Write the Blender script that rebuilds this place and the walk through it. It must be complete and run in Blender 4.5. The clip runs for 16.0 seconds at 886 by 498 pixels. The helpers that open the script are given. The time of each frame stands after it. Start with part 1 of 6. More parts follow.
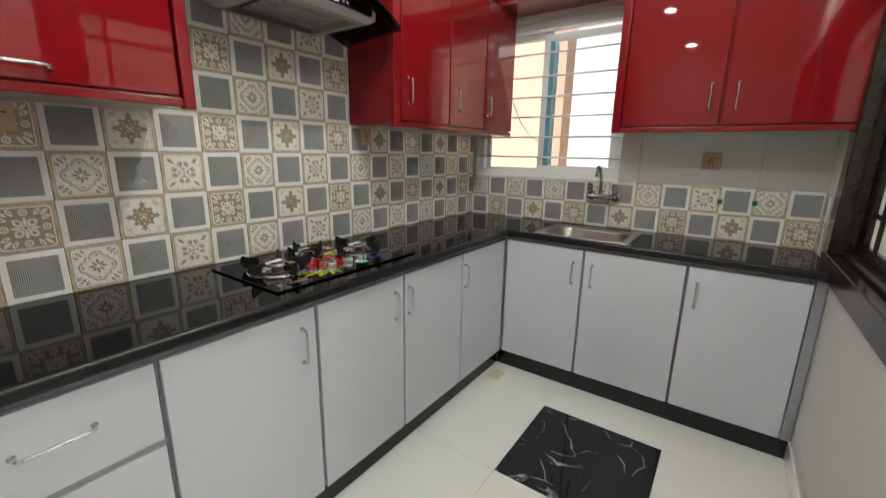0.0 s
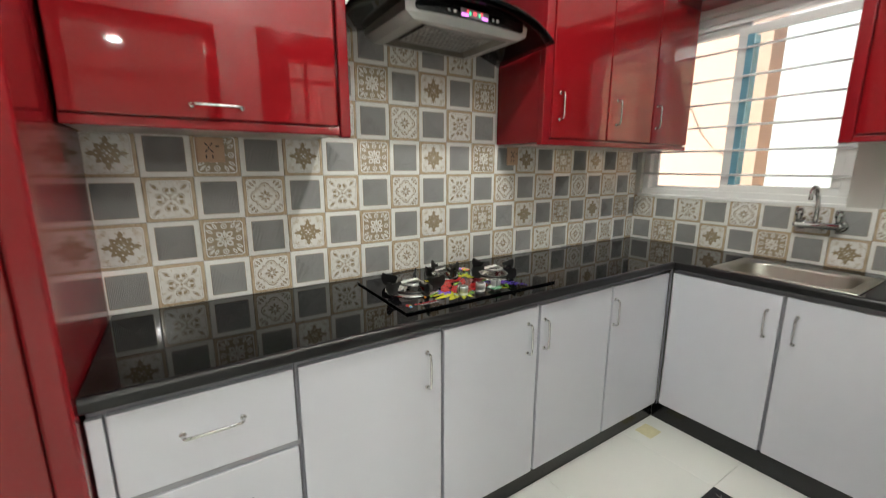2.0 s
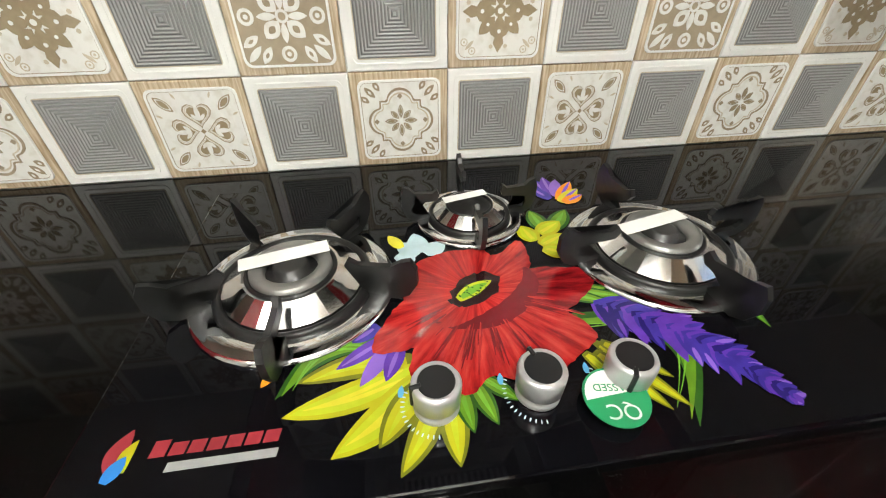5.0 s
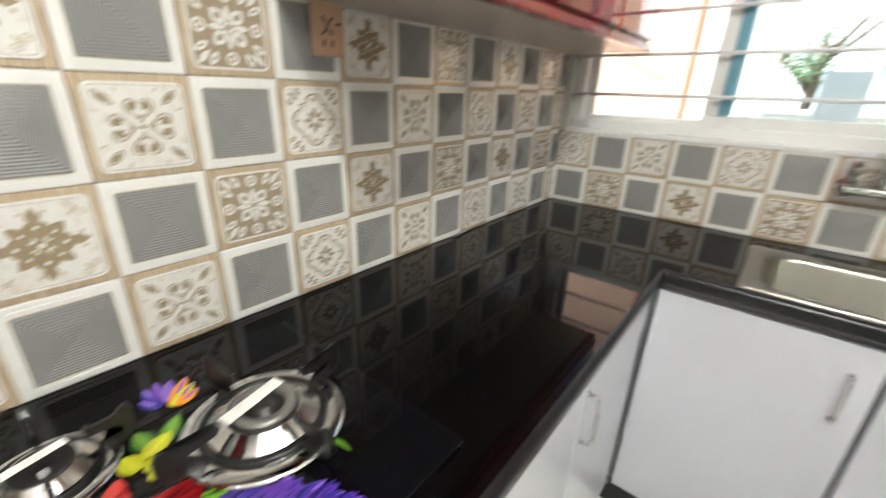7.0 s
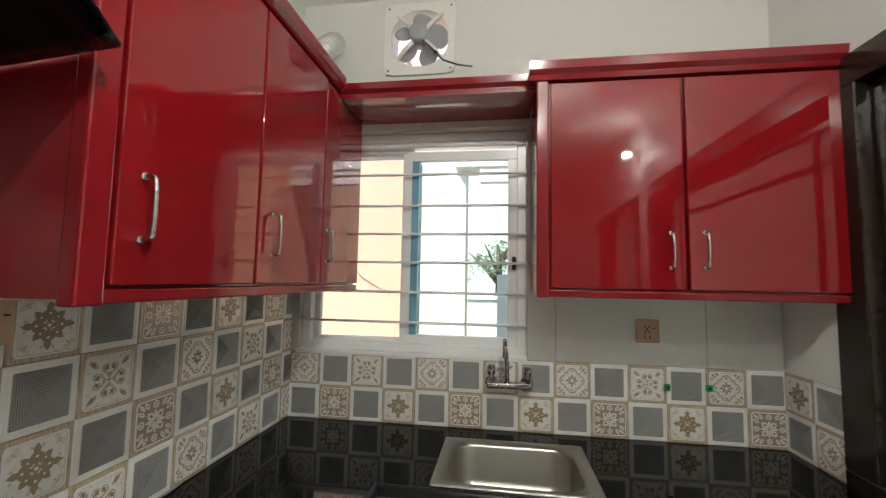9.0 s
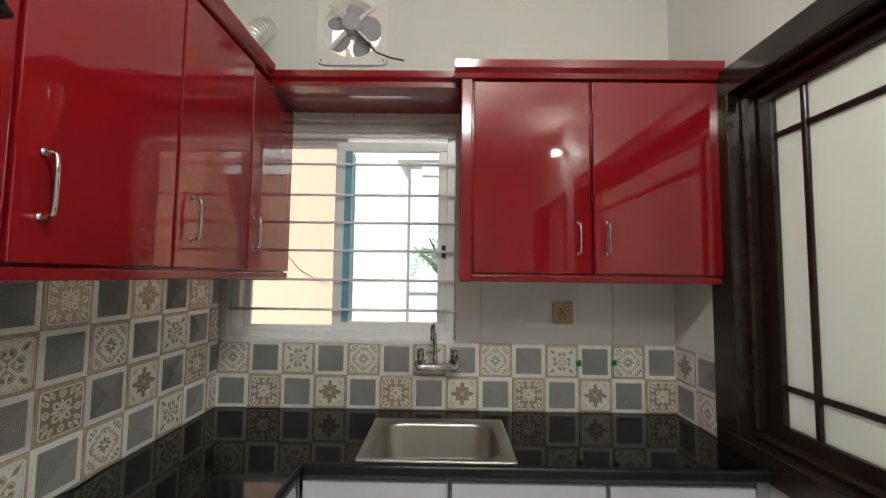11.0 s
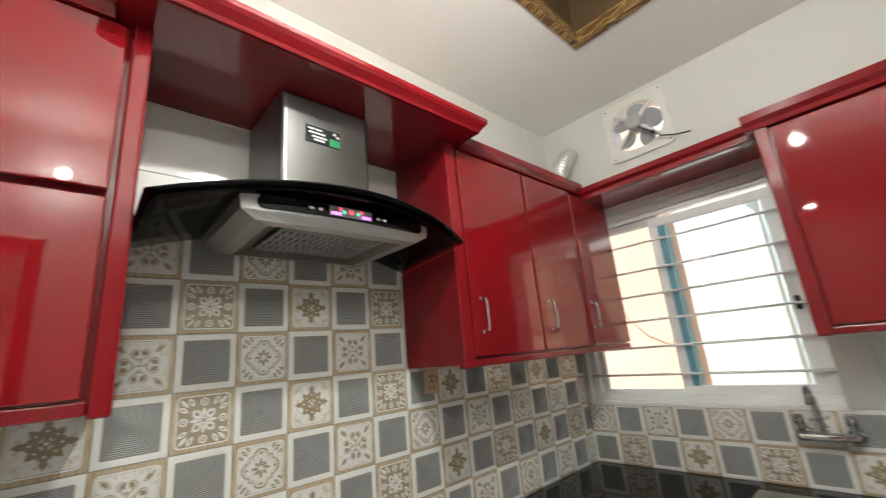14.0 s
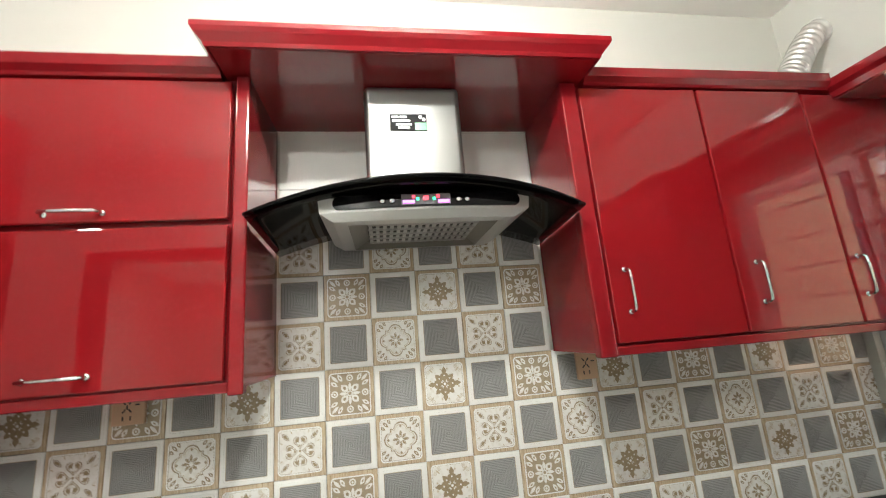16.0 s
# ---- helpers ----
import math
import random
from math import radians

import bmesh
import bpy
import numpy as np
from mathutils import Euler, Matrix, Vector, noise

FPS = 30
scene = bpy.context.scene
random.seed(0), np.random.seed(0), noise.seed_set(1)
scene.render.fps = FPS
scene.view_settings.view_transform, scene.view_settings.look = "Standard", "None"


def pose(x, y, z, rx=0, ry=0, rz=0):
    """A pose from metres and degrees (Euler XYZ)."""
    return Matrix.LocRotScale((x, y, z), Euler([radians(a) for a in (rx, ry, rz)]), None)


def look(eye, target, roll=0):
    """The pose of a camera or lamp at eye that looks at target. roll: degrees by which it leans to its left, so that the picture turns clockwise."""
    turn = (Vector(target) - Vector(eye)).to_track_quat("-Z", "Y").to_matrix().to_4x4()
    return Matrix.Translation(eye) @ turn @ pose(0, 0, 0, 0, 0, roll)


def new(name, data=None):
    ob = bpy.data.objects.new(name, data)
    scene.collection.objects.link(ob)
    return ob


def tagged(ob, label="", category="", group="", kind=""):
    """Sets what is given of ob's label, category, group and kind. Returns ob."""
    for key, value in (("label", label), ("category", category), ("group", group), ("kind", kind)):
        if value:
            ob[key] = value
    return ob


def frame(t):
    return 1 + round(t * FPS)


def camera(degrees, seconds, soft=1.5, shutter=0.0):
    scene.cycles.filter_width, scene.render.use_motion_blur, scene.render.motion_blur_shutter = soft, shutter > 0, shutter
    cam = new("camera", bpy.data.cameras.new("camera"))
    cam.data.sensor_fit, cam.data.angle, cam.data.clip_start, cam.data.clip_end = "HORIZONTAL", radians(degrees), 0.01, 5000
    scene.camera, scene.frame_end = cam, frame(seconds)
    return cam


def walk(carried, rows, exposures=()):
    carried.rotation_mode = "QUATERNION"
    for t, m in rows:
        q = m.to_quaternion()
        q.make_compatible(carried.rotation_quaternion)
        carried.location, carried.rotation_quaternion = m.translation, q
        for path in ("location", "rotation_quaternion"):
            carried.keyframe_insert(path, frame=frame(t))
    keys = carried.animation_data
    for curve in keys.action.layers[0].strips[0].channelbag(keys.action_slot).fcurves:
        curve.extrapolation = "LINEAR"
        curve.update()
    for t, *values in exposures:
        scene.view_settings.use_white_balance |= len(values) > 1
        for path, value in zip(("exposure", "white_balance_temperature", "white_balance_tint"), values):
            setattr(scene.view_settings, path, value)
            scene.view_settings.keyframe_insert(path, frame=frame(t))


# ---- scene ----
cam = camera(95.1, 16.0, soft=1.1, shutter=0.4)
PATH = [
    (0, (0.126, -1.699, 1.396), (1.715, -0.576, 0.931), 1.0),
    (0.5, (0.103, -1.697, 1.436), (1.663, -0.473, 1.17), 0.8),
    (1, (0.088, -1.717, 1.455), (1.511, -0.32, 1.291), 0.4),
    (1.5, (0.108, -1.714, 1.459), (1.343, -0.153, 1.265), 0.7),
    (2, (0.247, -1.664, 1.414), (1.316, -0.021, 1.018), 0.1),
    (2.5, (0.512, -1.456, 1.354), (1.477, 0.217, 0.836), 1.3),
    (3, (0.79, -1.2, 1.392), (1.567, 0.531, 0.759), 2.9),
    (3.5, (0.977, -0.944, 1.32), (1.607, 0.788, 0.542), 4.1),
    (3.7, (1.03, -0.862, 1.295), (1.566, 0.863, 0.436), 3.1),
    (5.8, (1.118, -0.631, 1.237), (1.318, 0.881, -0.056), -0.2),
    (6, (1.128, -0.634, 1.261), (1.479, 0.902, 0.029), 0.8),
    (6.5, (1.162, -0.672, 1.319), (2.103, 0.764, 0.294), 3.6),
    (7, (1.219, -0.753, 1.371), (2.671, 0.411, 0.639), 1.8),
    (7.5, (1.247, -0.816, 1.439), (3.052, -0.112, 0.944), 3.5),
    (8, (1.218, -0.879, 1.492), (3.138, -0.392, 1.216), 2.7),
    (8.5, (1.166, -0.925, 1.551), (3.131, -0.553, 1.52), 1.2),
    (8.7, (1.141, -0.943, 1.566), (3.108, -0.592, 1.651), 0.9),
    (10.8, (1.061, -1.06, 1.55), (3.051, -1.003, 1.74), 1.0),
    (11, (1.052, -1.049, 1.534), (3.047, -1.027, 1.668), 0.7),
    (11.5, (0.991, -1.042, 1.515), (2.986, -1.134, 1.631), 0.8),
    (12, (0.851, -1.011, 1.542), (2.792, -1.043, 2.021), -2.5),
    (12.5, (0.773, -1.052, 1.548), (2.72, -1.057, 2.006), -3.7),
    (13, (0.743, -1.17, 1.562), (2.647, -0.702, 1.958), -2.9),
    (13.5, (0.675, -1.254, 1.566), (2.332, -0.216, 1.987), -4.5),
    (14, (0.683, -1.29, 1.564), (2.011, 0.117, 2.07), -5.2),
    (14.5, (0.809, -1.271, 1.566), (1.824, 0.37, 2.092), -3.8),
    (15, (0.914, -1.29, 1.57), (1.61, 0.52, 2.059), -5.6),
    (15.5, (1.016, -1.32, 1.572), (1.441, 0.59, 1.986), -1.5),
    (16, (1.082, -1.361, 1.608), (1.398, 0.57, 2.024), -4.6),
]
EXPOSURES = [(0, 1.0), (1.5, 1.22), (2.5, 1.34), (3.5, 1.6), (5.8, 2.0), (7.0, 1.85), (8.5, 1.05), (11, 0.86), (12.5, 0.9), (14.5, 1.3), (15.5, 1.62), (16, 1.66)]
walk(cam, [(t, look(eye, target, roll)) for t, eye, target, roll in PATH], EXPOSURES)

# ---------------------------------------------------------------- world and lights
world = bpy.data.worlds.new("sky")
scene.world = world
world.use_nodes = True
wn = world.node_tree.nodes
sky = wn.new("ShaderNodeTexSky")
sky.sky_type, sky.sun_disc = "NISHITA", False
sky.sun_elevation, sky.sun_rotation = radians(52), radians(317)
wn["Background"].inputs[1].default_value = 0.15
world.node_tree.links.new(sky.outputs[0], wn["Background"].inputs[0])


def lamp(name, kind, loc, energy, color=(1, 1, 1), size=0.1, target=None):
    data = bpy.data.lights.new(name, kind)
    data.energy, data.color = energy, color
    if kind == "SUN":
        data.angle = size
    elif kind == "AREA":
        data.shape, data.size = "DISK", size
    else:
        data.shadow_soft_size = size
    ob = new(name, data)
    ob.matrix_world = look(loc, target) if target else Matrix.Translation(loc)
    return ob


SUN_FROM = Vector((-0.42, 0.45, 0.79))
lamp("sun", "SUN", (6, 2, 12), 5.0, (1, 0.95, 0.88), radians(0.5), (6 - SUN_FROM.x * 5, 2 - SUN_FROM.y * 5, 12 - SUN_FROM.z * 5))
WARM = (0.99, 1.0, 0.94)
lamp("bulb_light", "POINT", (0.58, -1.99, 2.63), 14, WARM, 0.022)
lamp("bulb_light", "POINT", (1.19, -1.15, 2.68), 18, WARM, 0.03)
for lx, ly, e in ((-0.29, -0.87, 0.8), (-2.0, -0.93, 2), (-0.2, -5.5, 14), (-0.76, -5.05, 14), (0.9, -3.3, 6), (2.2, -3.3, 8), (2.6, -5.2, 9)):
    lamp("downlight_light", "AREA", (lx, ly, 2.905), e, WARM, 0.11, (lx, ly, 0))

# ---------------------------------------------------------------- materials


def material(name, color, rough=0.5, metal=0.0, coat=0.0, vary=0.0, scale=8.0, bump=0.0, bump_scale=60.0, spec=0.5, emit=None):
    m = bpy.data.materials.new(name)
    m.use_nodes = True
    nt = m.node_tree
    b = nt.nodes["Principled BSDF"]
    b.inputs["Base Color"].default_value = (*color, 1)
    b.inputs["Roughness"].default_value = rough
    b.inputs["Metallic"].default_value = metal
    b.inputs["Coat Weight"].default_value = coat
    b.inputs["Coat Roughness"].default_value = 0.03
    b.inputs["Specular IOR Level"].default_value = spec
    if emit:
        b.inputs["Emission Color"].default_value = (*emit[0], 1)
        b.inputs["Emission Strength"].default_value = emit[1]
    tc = nt.nodes.new("ShaderNodeTexCoord")
    if vary:
        n = nt.nodes.new("ShaderNodeTexNoise")
        n.inputs["Scale"].default_value, n.inputs["Detail"].default_value = scale, 6
        r = nt.nodes.new("ShaderNodeMix")
        r.data_type = "RGBA"
        r.inputs[6].default_value = (*[max(0, c * (1 - vary)) for c in color], 1)
        r.inputs[7].default_value = (*[min(1, c * (1 + vary)) for c in color], 1)
        nt.links.new(tc.outputs["Object"], n.inputs["Vector"])
        nt.links.new(n.outputs[0], r.inputs[0])
        nt.links.new(r.outputs[2], b.inputs["Base Color"])
        mr = nt.nodes.new("ShaderNodeMapRange")
        mr.inputs[3].default_value, mr.inputs[4].default_value = rough * 0.8, min(1, rough * 1.25)
        nt.links.new(n.outputs[0], mr.inputs[0])
        nt.links.new(mr.outputs[0], b.inputs["Roughness"])
    if bump:
        n2 = nt.nodes.new("ShaderNodeTexNoise")
        n2.inputs["Scale"].default_value, n2.inputs["Detail"].default_value = bump_scale, 4
        bp = nt.nodes.new("ShaderNodeBump")
        bp.inputs["Strength"].default_value, bp.inputs["Distance"].default_value = bump, 0.002
        nt.links.new(tc.outputs["Object"], n2.inputs["Vector"])
        nt.links.new(n2.outputs[0], bp.inputs["Height"])
        nt.links.new(bp.outputs[0], b.inputs["Normal"])
    return m


def node(m, kind, **values):
    n = m.node_tree.nodes.new(kind)
    for k, v in values.items():
        n.inputs[k].default_value = v
    return n


def link(m, a, b):
    m.node_tree.links.new(a, b)


def base_input(m, name):
    return m.node_tree.nodes["Principled BSDF"].inputs[name]


RED = material("red_lacquer", (0.208, 0.006, 0.009), 0.03, spec=0.5, coat=0.22, vary=0.06, scale=2.5, bump=0.005, bump_scale=5)
RED_EDGE = material("red_edge", (0.20, 0.007, 0.011), 0.13, spec=0.5, coat=0.0, vary=0.12, scale=14, bump=0.03, bump_scale=25)
WOOD_DARK = material("dark_wood", (0.020, 0.013, 0.010), 0.20, vary=0.4, scale=20, bump=0.025, bump_scale=30)
LAMINATE = material("white_laminate", (0.62, 0.63, 0.69), 0.24, vary=0.03, scale=3, bump=0.004, bump_scale=5)
EDGE_GREY = material("grey_edge", (0.30, 0.30, 0.33), 0.35, vary=0.1, scale=30)
TOE = material("toe_black", (0.008, 0.008, 0.009), 0.2, vary=0.3, scale=10)
STEEL = material("brushed_steel", (0.42, 0.42, 0.41), 0.40, 1.0, vary=0.03, scale=6)
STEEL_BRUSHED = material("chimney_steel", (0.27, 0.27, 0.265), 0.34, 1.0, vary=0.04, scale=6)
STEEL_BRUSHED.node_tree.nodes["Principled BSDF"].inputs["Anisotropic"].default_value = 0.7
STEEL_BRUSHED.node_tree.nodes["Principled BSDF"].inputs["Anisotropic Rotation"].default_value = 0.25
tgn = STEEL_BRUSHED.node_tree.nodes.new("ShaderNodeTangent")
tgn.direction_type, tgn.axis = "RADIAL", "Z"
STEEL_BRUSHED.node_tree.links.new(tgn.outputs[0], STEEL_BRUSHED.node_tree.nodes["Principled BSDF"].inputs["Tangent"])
HOOD_STEEL = material("hood_steel", (0.54, 0.54, 0.53), 0.40, 0.85, vary=0.04, scale=6)
SINK = material("sink_steel", (0.42, 0.41, 0.365), 0.32, 1.0, vary=0.06, scale=20)
CHROME = material("chrome", (0.66, 0.66, 0.66), 0.08, 1.0)
TAP_CHROME = material("tap_chrome", (0.48, 0.48, 0.48), 0.06, 1.0)
IRON = material("cast_iron", (0.010, 0.010, 0.010), 0.35, vary=0.2, scale=60, bump=0.1, bump_scale=150)
BLACK_GLASS = material("black_glass", (0.003, 0.003, 0.004), 0.03, spec=0.24)
HOOD_GLASS = material("hood_glass", (0.003, 0.003, 0.003), 0.08, spec=0.16)
BLACK = material("black_plastic", (0.012, 0.012, 0.013), 0.3)
PAINT = material("cream_paint", (0.64, 0.635, 0.59), 0.75, vary=0.025, scale=3, bump=0.05, bump_scale=90)
PAINT_CEIL = material("ceiling_paint", (0.89, 0.885, 0.85), 0.8, vary=0.02, scale=2, bump=0.04, bump_scale=60)
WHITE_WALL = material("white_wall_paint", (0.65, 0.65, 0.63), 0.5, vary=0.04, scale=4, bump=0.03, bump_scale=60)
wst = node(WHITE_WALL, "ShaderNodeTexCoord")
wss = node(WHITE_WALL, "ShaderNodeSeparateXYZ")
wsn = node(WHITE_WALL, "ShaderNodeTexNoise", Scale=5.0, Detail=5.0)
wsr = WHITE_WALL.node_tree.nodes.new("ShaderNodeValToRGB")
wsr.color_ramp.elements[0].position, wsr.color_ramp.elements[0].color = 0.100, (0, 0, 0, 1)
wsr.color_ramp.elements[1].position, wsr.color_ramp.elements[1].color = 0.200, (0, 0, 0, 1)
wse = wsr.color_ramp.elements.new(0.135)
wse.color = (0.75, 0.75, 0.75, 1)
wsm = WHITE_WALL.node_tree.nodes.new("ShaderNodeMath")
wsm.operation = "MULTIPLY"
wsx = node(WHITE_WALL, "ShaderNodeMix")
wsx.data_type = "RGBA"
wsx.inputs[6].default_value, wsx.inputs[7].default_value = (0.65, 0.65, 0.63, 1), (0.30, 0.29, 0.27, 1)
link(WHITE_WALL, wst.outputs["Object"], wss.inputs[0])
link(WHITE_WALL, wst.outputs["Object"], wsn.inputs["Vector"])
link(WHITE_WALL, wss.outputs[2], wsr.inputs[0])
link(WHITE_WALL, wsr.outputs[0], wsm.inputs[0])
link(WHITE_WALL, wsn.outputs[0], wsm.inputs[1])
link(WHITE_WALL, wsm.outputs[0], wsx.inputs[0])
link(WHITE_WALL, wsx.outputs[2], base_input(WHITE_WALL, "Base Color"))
GLAZE = material("white_glaze", (0.76, 0.76, 0.73), 0.16, coat=0.5, vary=0.03, scale=9, bump=0.03, bump_scale=12)
GROUT = material("grout", (0.74, 0.73, 0.70), 0.8, vary=0.15, scale=25)
UPVC = material("white_upvc", (0.80, 0.81, 0.80), 0.3, vary=0.02, scale=10)
BLUE_FILM = material("blue_film", (0.14, 0.34, 0.44), 0.45, vary=0.15, scale=20)
SOCKET = material("beige_plate", (0.58, 0.38, 0.25), 0.35, vary=0.1, scale=40)
TILE_WHITE = material("tile_white", (0.83, 0.83, 0.81), 0.04, coat=0.5, vary=0.05, scale=60)
TILE_TAN = material("tile_tan", (0.43, 0.355, 0.255), 0.14, coat=0.5, vary=0.35, scale=55)
TILE_MOTIF = material("tile_motif", (0.33, 0.265, 0.185), 0.12, coat=0.5, vary=0.25, scale=80)
TILE_OLIVE = material("tile_olive", (0.33, 0.26, 0.165), 0.12, coat=0.5, vary=0.25, scale=80)
tgt = node(TILE_TAN, "ShaderNodeTexCoord")
tgm = node(TILE_TAN, "ShaderNodeMapping")
tgm.inputs["Scale"].default_value = (260, 16, 16)
tgn_ = node(TILE_TAN, "ShaderNodeTexNoise", Scale=1.0, Detail=4.0)
tgr = TILE_TAN.node_tree.nodes.new("ShaderNodeValToRGB")
tgr.color_ramp.elements[0].position, tgr.color_ramp.elements[0].color = 0.34, (0.36, 0.26, 0.155, 1)
tgr.color_ramp.elements[1].position, tgr.color_ramp.elements[1].color = 0.62, (0.62, 0.51, 0.37, 1)
link(TILE_TAN, tgt.outputs["Object"], tgm.inputs[0])
link(TILE_TAN, tgm.outputs[0], tgn_.inputs["Vector"])
link(TILE_TAN, tgn_.outputs[0], tgr.inputs[0])
link(TILE_TAN, tgr.outputs[0], base_input(TILE_TAN, "Base Color"))
TILE_MIST = material("tile_mist", (0.56, 0.49, 0.38), 0.12, coat=0.5, vary=0.2, scale=80)
TILE_CREAM = material("tile_cream", (0.70, 0.67, 0.61), 0.08, coat=0.5, bump=0.35, bump_scale=75)
ncr = TILE_CREAM.node_tree.nodes.new("ShaderNodeTexNoise")
ncr.inputs["Scale"].default_value, ncr.inputs["Detail"].default_value = 62.0, 3.0
tcc = TILE_CREAM.node_tree.nodes.new("ShaderNodeTexCoord")
rcr = TILE_CREAM.node_tree.nodes.new("ShaderNodeValToRGB")
rcr.color_ramp.elements[0].position, rcr.color_ramp.elements[0].color = 0.30, (0.68, 0.655, 0.60, 1)
rcr.color_ramp.elements[1].position, rcr.color_ramp.elements[1].color = 0.52, (0.79, 0.78, 0.75, 1)
TILE_CREAM.node_tree.links.new(tcc.outputs["Object"], ncr.inputs["Vector"])
TILE_CREAM.node_tree.links.new(ncr.outputs[0], rcr.inputs[0])
TILE_CREAM.node_tree.links.new(rcr.outputs[0], TILE_CREAM.node_tree.nodes["Principled BSDF"].inputs["Base Color"])
TILE_TAUPE = material("tile_taupe", (0.37, 0.30, 0.21), 0.12, coat=0.5, vary=0.2, scale=80, bump=0.2, bump_scale=90)
UNDERSIDE = material("pale_board", (0.52, 0.44, 0.38), 0.3, vary=0.08, scale=6)
PEACH = material("peach_render", (0.62, 0.405, 0.30), 0.85, vary=0.06, scale=2, bump=0.2, bump_scale=30)
# peach with extra light put into its colour, to lift its mirror image
PEACH_BRIGHT = material("brightened_peach_render", (0.70, 0.46, 0.31), 0.85, vary=0.06, scale=2, bump=0.2, bump_scale=30)
# same peach with shade put into its colour, so the door reflections stay dull
PEACH_DIM = material("dimmed_peach_render", (0.40, 0.28, 0.19), 0.85, vary=0.10, scale=2, bump=0.2, bump_scale=30)
OUT_WHITE = material("outdoor_white", (0.80, 0.82, 0.80), 0.8, vary=0.04, scale=2, bump=0.1, bump_scale=30)
CONCRETE = material("yard_concrete", (0.40, 0.39, 0.36), 0.9, vary=0.15, scale=4, bump=0.2, bump_scale=30)
LEAF = material("leaf", (0.16, 0.24, 0.12), 0.5, vary=0.4, scale=3)
BARK = material("bark", (0.14, 0.10, 0.07), 0.9, vary=0.3, scale=12, bump=0.3)
FOIL = material("duct_foil", (0.90, 0.90, 0.90), 0.34, 1.0, vary=0.08, scale=30, bump=0.3, bump_scale=30)
FAN_GREY = material("fan_grey", (0.36, 0.37, 0.38), 0.28, vary=0.05, scale=20)
FAN_WHITE = material("fan_white", (0.72, 0.71, 0.66), 0.4, vary=0.05, scale=20)
YELLOWED = material("yellowed_paper", (0.62, 0.58, 0.36), 0.6, vary=0.15, scale=40)
BULB = material("bulb_glow", (1, 1, 1), 0.4, emit=((1, 0.95, 0.86), 40))
GREEN = material("green_label", (0.02, 0.26, 0.10), 0.3)
WHITE_LABEL = material("white_label", (0.75, 0.75, 0.73), 0.35)

# black granite with fine speckle
GRANITE = material("black_granite", (0.006, 0.006, 0.007), 0.05, spec=0.21)
tcg = node(GRANITE, "ShaderNodeTexCoord")
vg = node(GRANITE, "ShaderNodeTexVoronoi", Scale=420.0)
rg = GRANITE.node_tree.nodes.new("ShaderNodeValToRGB")
rg.color_ramp.elements[0].position, rg.color_ramp.elements[0].color = 0.0, (0.022, 0.022, 0.021, 1)
rg.color_ramp.elements[1].position, rg.color_ramp.elements[1].color = 0.22, (0.0016, 0.0016, 0.0017, 1)
link(GRANITE, tcg.outputs["Object"], vg.inputs["Vector"])
link(GRANITE, vg.outputs["Distance"], rg.inputs[0])
link(GRANITE, rg.outputs[0], base_input(GRANITE, "Base Color"))

GRANITE_EDGE = material("granite_edge", (0.006, 0.006, 0.007), 0.30, spec=0.4, vary=0.4, scale=300, bump=0.05, bump_scale=200)

# grey tile centre: fine concentric square lines
TILE_GREY = material("tile_grey", (0.22, 0.22, 0.21), 0.38, spec=0.35)
tct = node(TILE_GREY, "ShaderNodeTexCoord")
sep = node(TILE_GREY, "ShaderNodeSeparateXYZ")
ax = TILE_GREY.node_tree.nodes.new("ShaderNodeMath")
ay = TILE_GREY.node_tree.nodes.new("ShaderNodeMath")
mx = TILE_GREY.node_tree.nodes.new("ShaderNodeMath")
sn = TILE_GREY.node_tree.nodes.new("ShaderNodeMath")
fr = TILE_GREY.node_tree.nodes.new("ShaderNodeMath")
ax.operation = ay.operation = "ABSOLUTE"
mx.operation, sn.operation, fr.operation = "MAXIMUM", "MULTIPLY", "SINE"
sn.inputs[1].default_value = 2 * math.pi / 0.0047
rt = TILE_GREY.node_tree.nodes.new("ShaderNodeValToRGB")
rt.color_ramp.elements[0].position, rt.color_ramp.elements[0].color = 0.25, (0.185, 0.186, 0.185, 1)
rt.color_ramp.elements[1].position, rt.color_ramp.elements[1].color = 0.70, (0.335, 0.336, 0.333, 1)
mrt = node(TILE_GREY, "ShaderNodeMapRange")
mrt.inputs[1].default_value = -1.0
link(TILE_GREY, tct.outputs["Object"], sep.inputs[0])
link(TILE_GREY, sep.outputs[0], ax.inputs[0])
link(TILE_GREY, sep.outputs[1], ay.inputs[0])
link(TILE_GREY, ax.outputs[0], mx.inputs[0])
link(TILE_GREY, ay.outputs[0], mx.inputs[1])
link(TILE_GREY, mx.outputs[0], sn.inputs[0])
link(TILE_GREY, sn.outputs[0], fr.inputs[0])
link(TILE_GREY, fr.outputs[0], mrt.inputs[0])
link(TILE_GREY, mrt.outputs[0], rt.inputs[0])
link(TILE_GREY, rt.outputs[0], base_input(TILE_GREY, "Base Color"))

# polished floor tiles
FLOOR_WHITE = material("floor_white", (0.78, 0.79, 0.75), 0.10, vary=0.03, scale=2)
MARBLE = material("black_marble", (0.006, 0.006, 0.007), 0.05)
tcm = node(MARBLE, "ShaderNodeTexCoord")
nm = node(MARBLE, "ShaderNodeTexNoise", Scale=3.0, Detail=5.0)
vm = node(MARBLE, "ShaderNodeTexVoronoi", Scale=6.5)
vm.feature = "DISTANCE_TO_EDGE"
mm = node(MARBLE, "ShaderNodeMix")
mm.data_type = "RGBA"
mm.inputs[0].default_value = 0.16
rm = MARBLE.node_tree.nodes.new("ShaderNodeValToRGB")
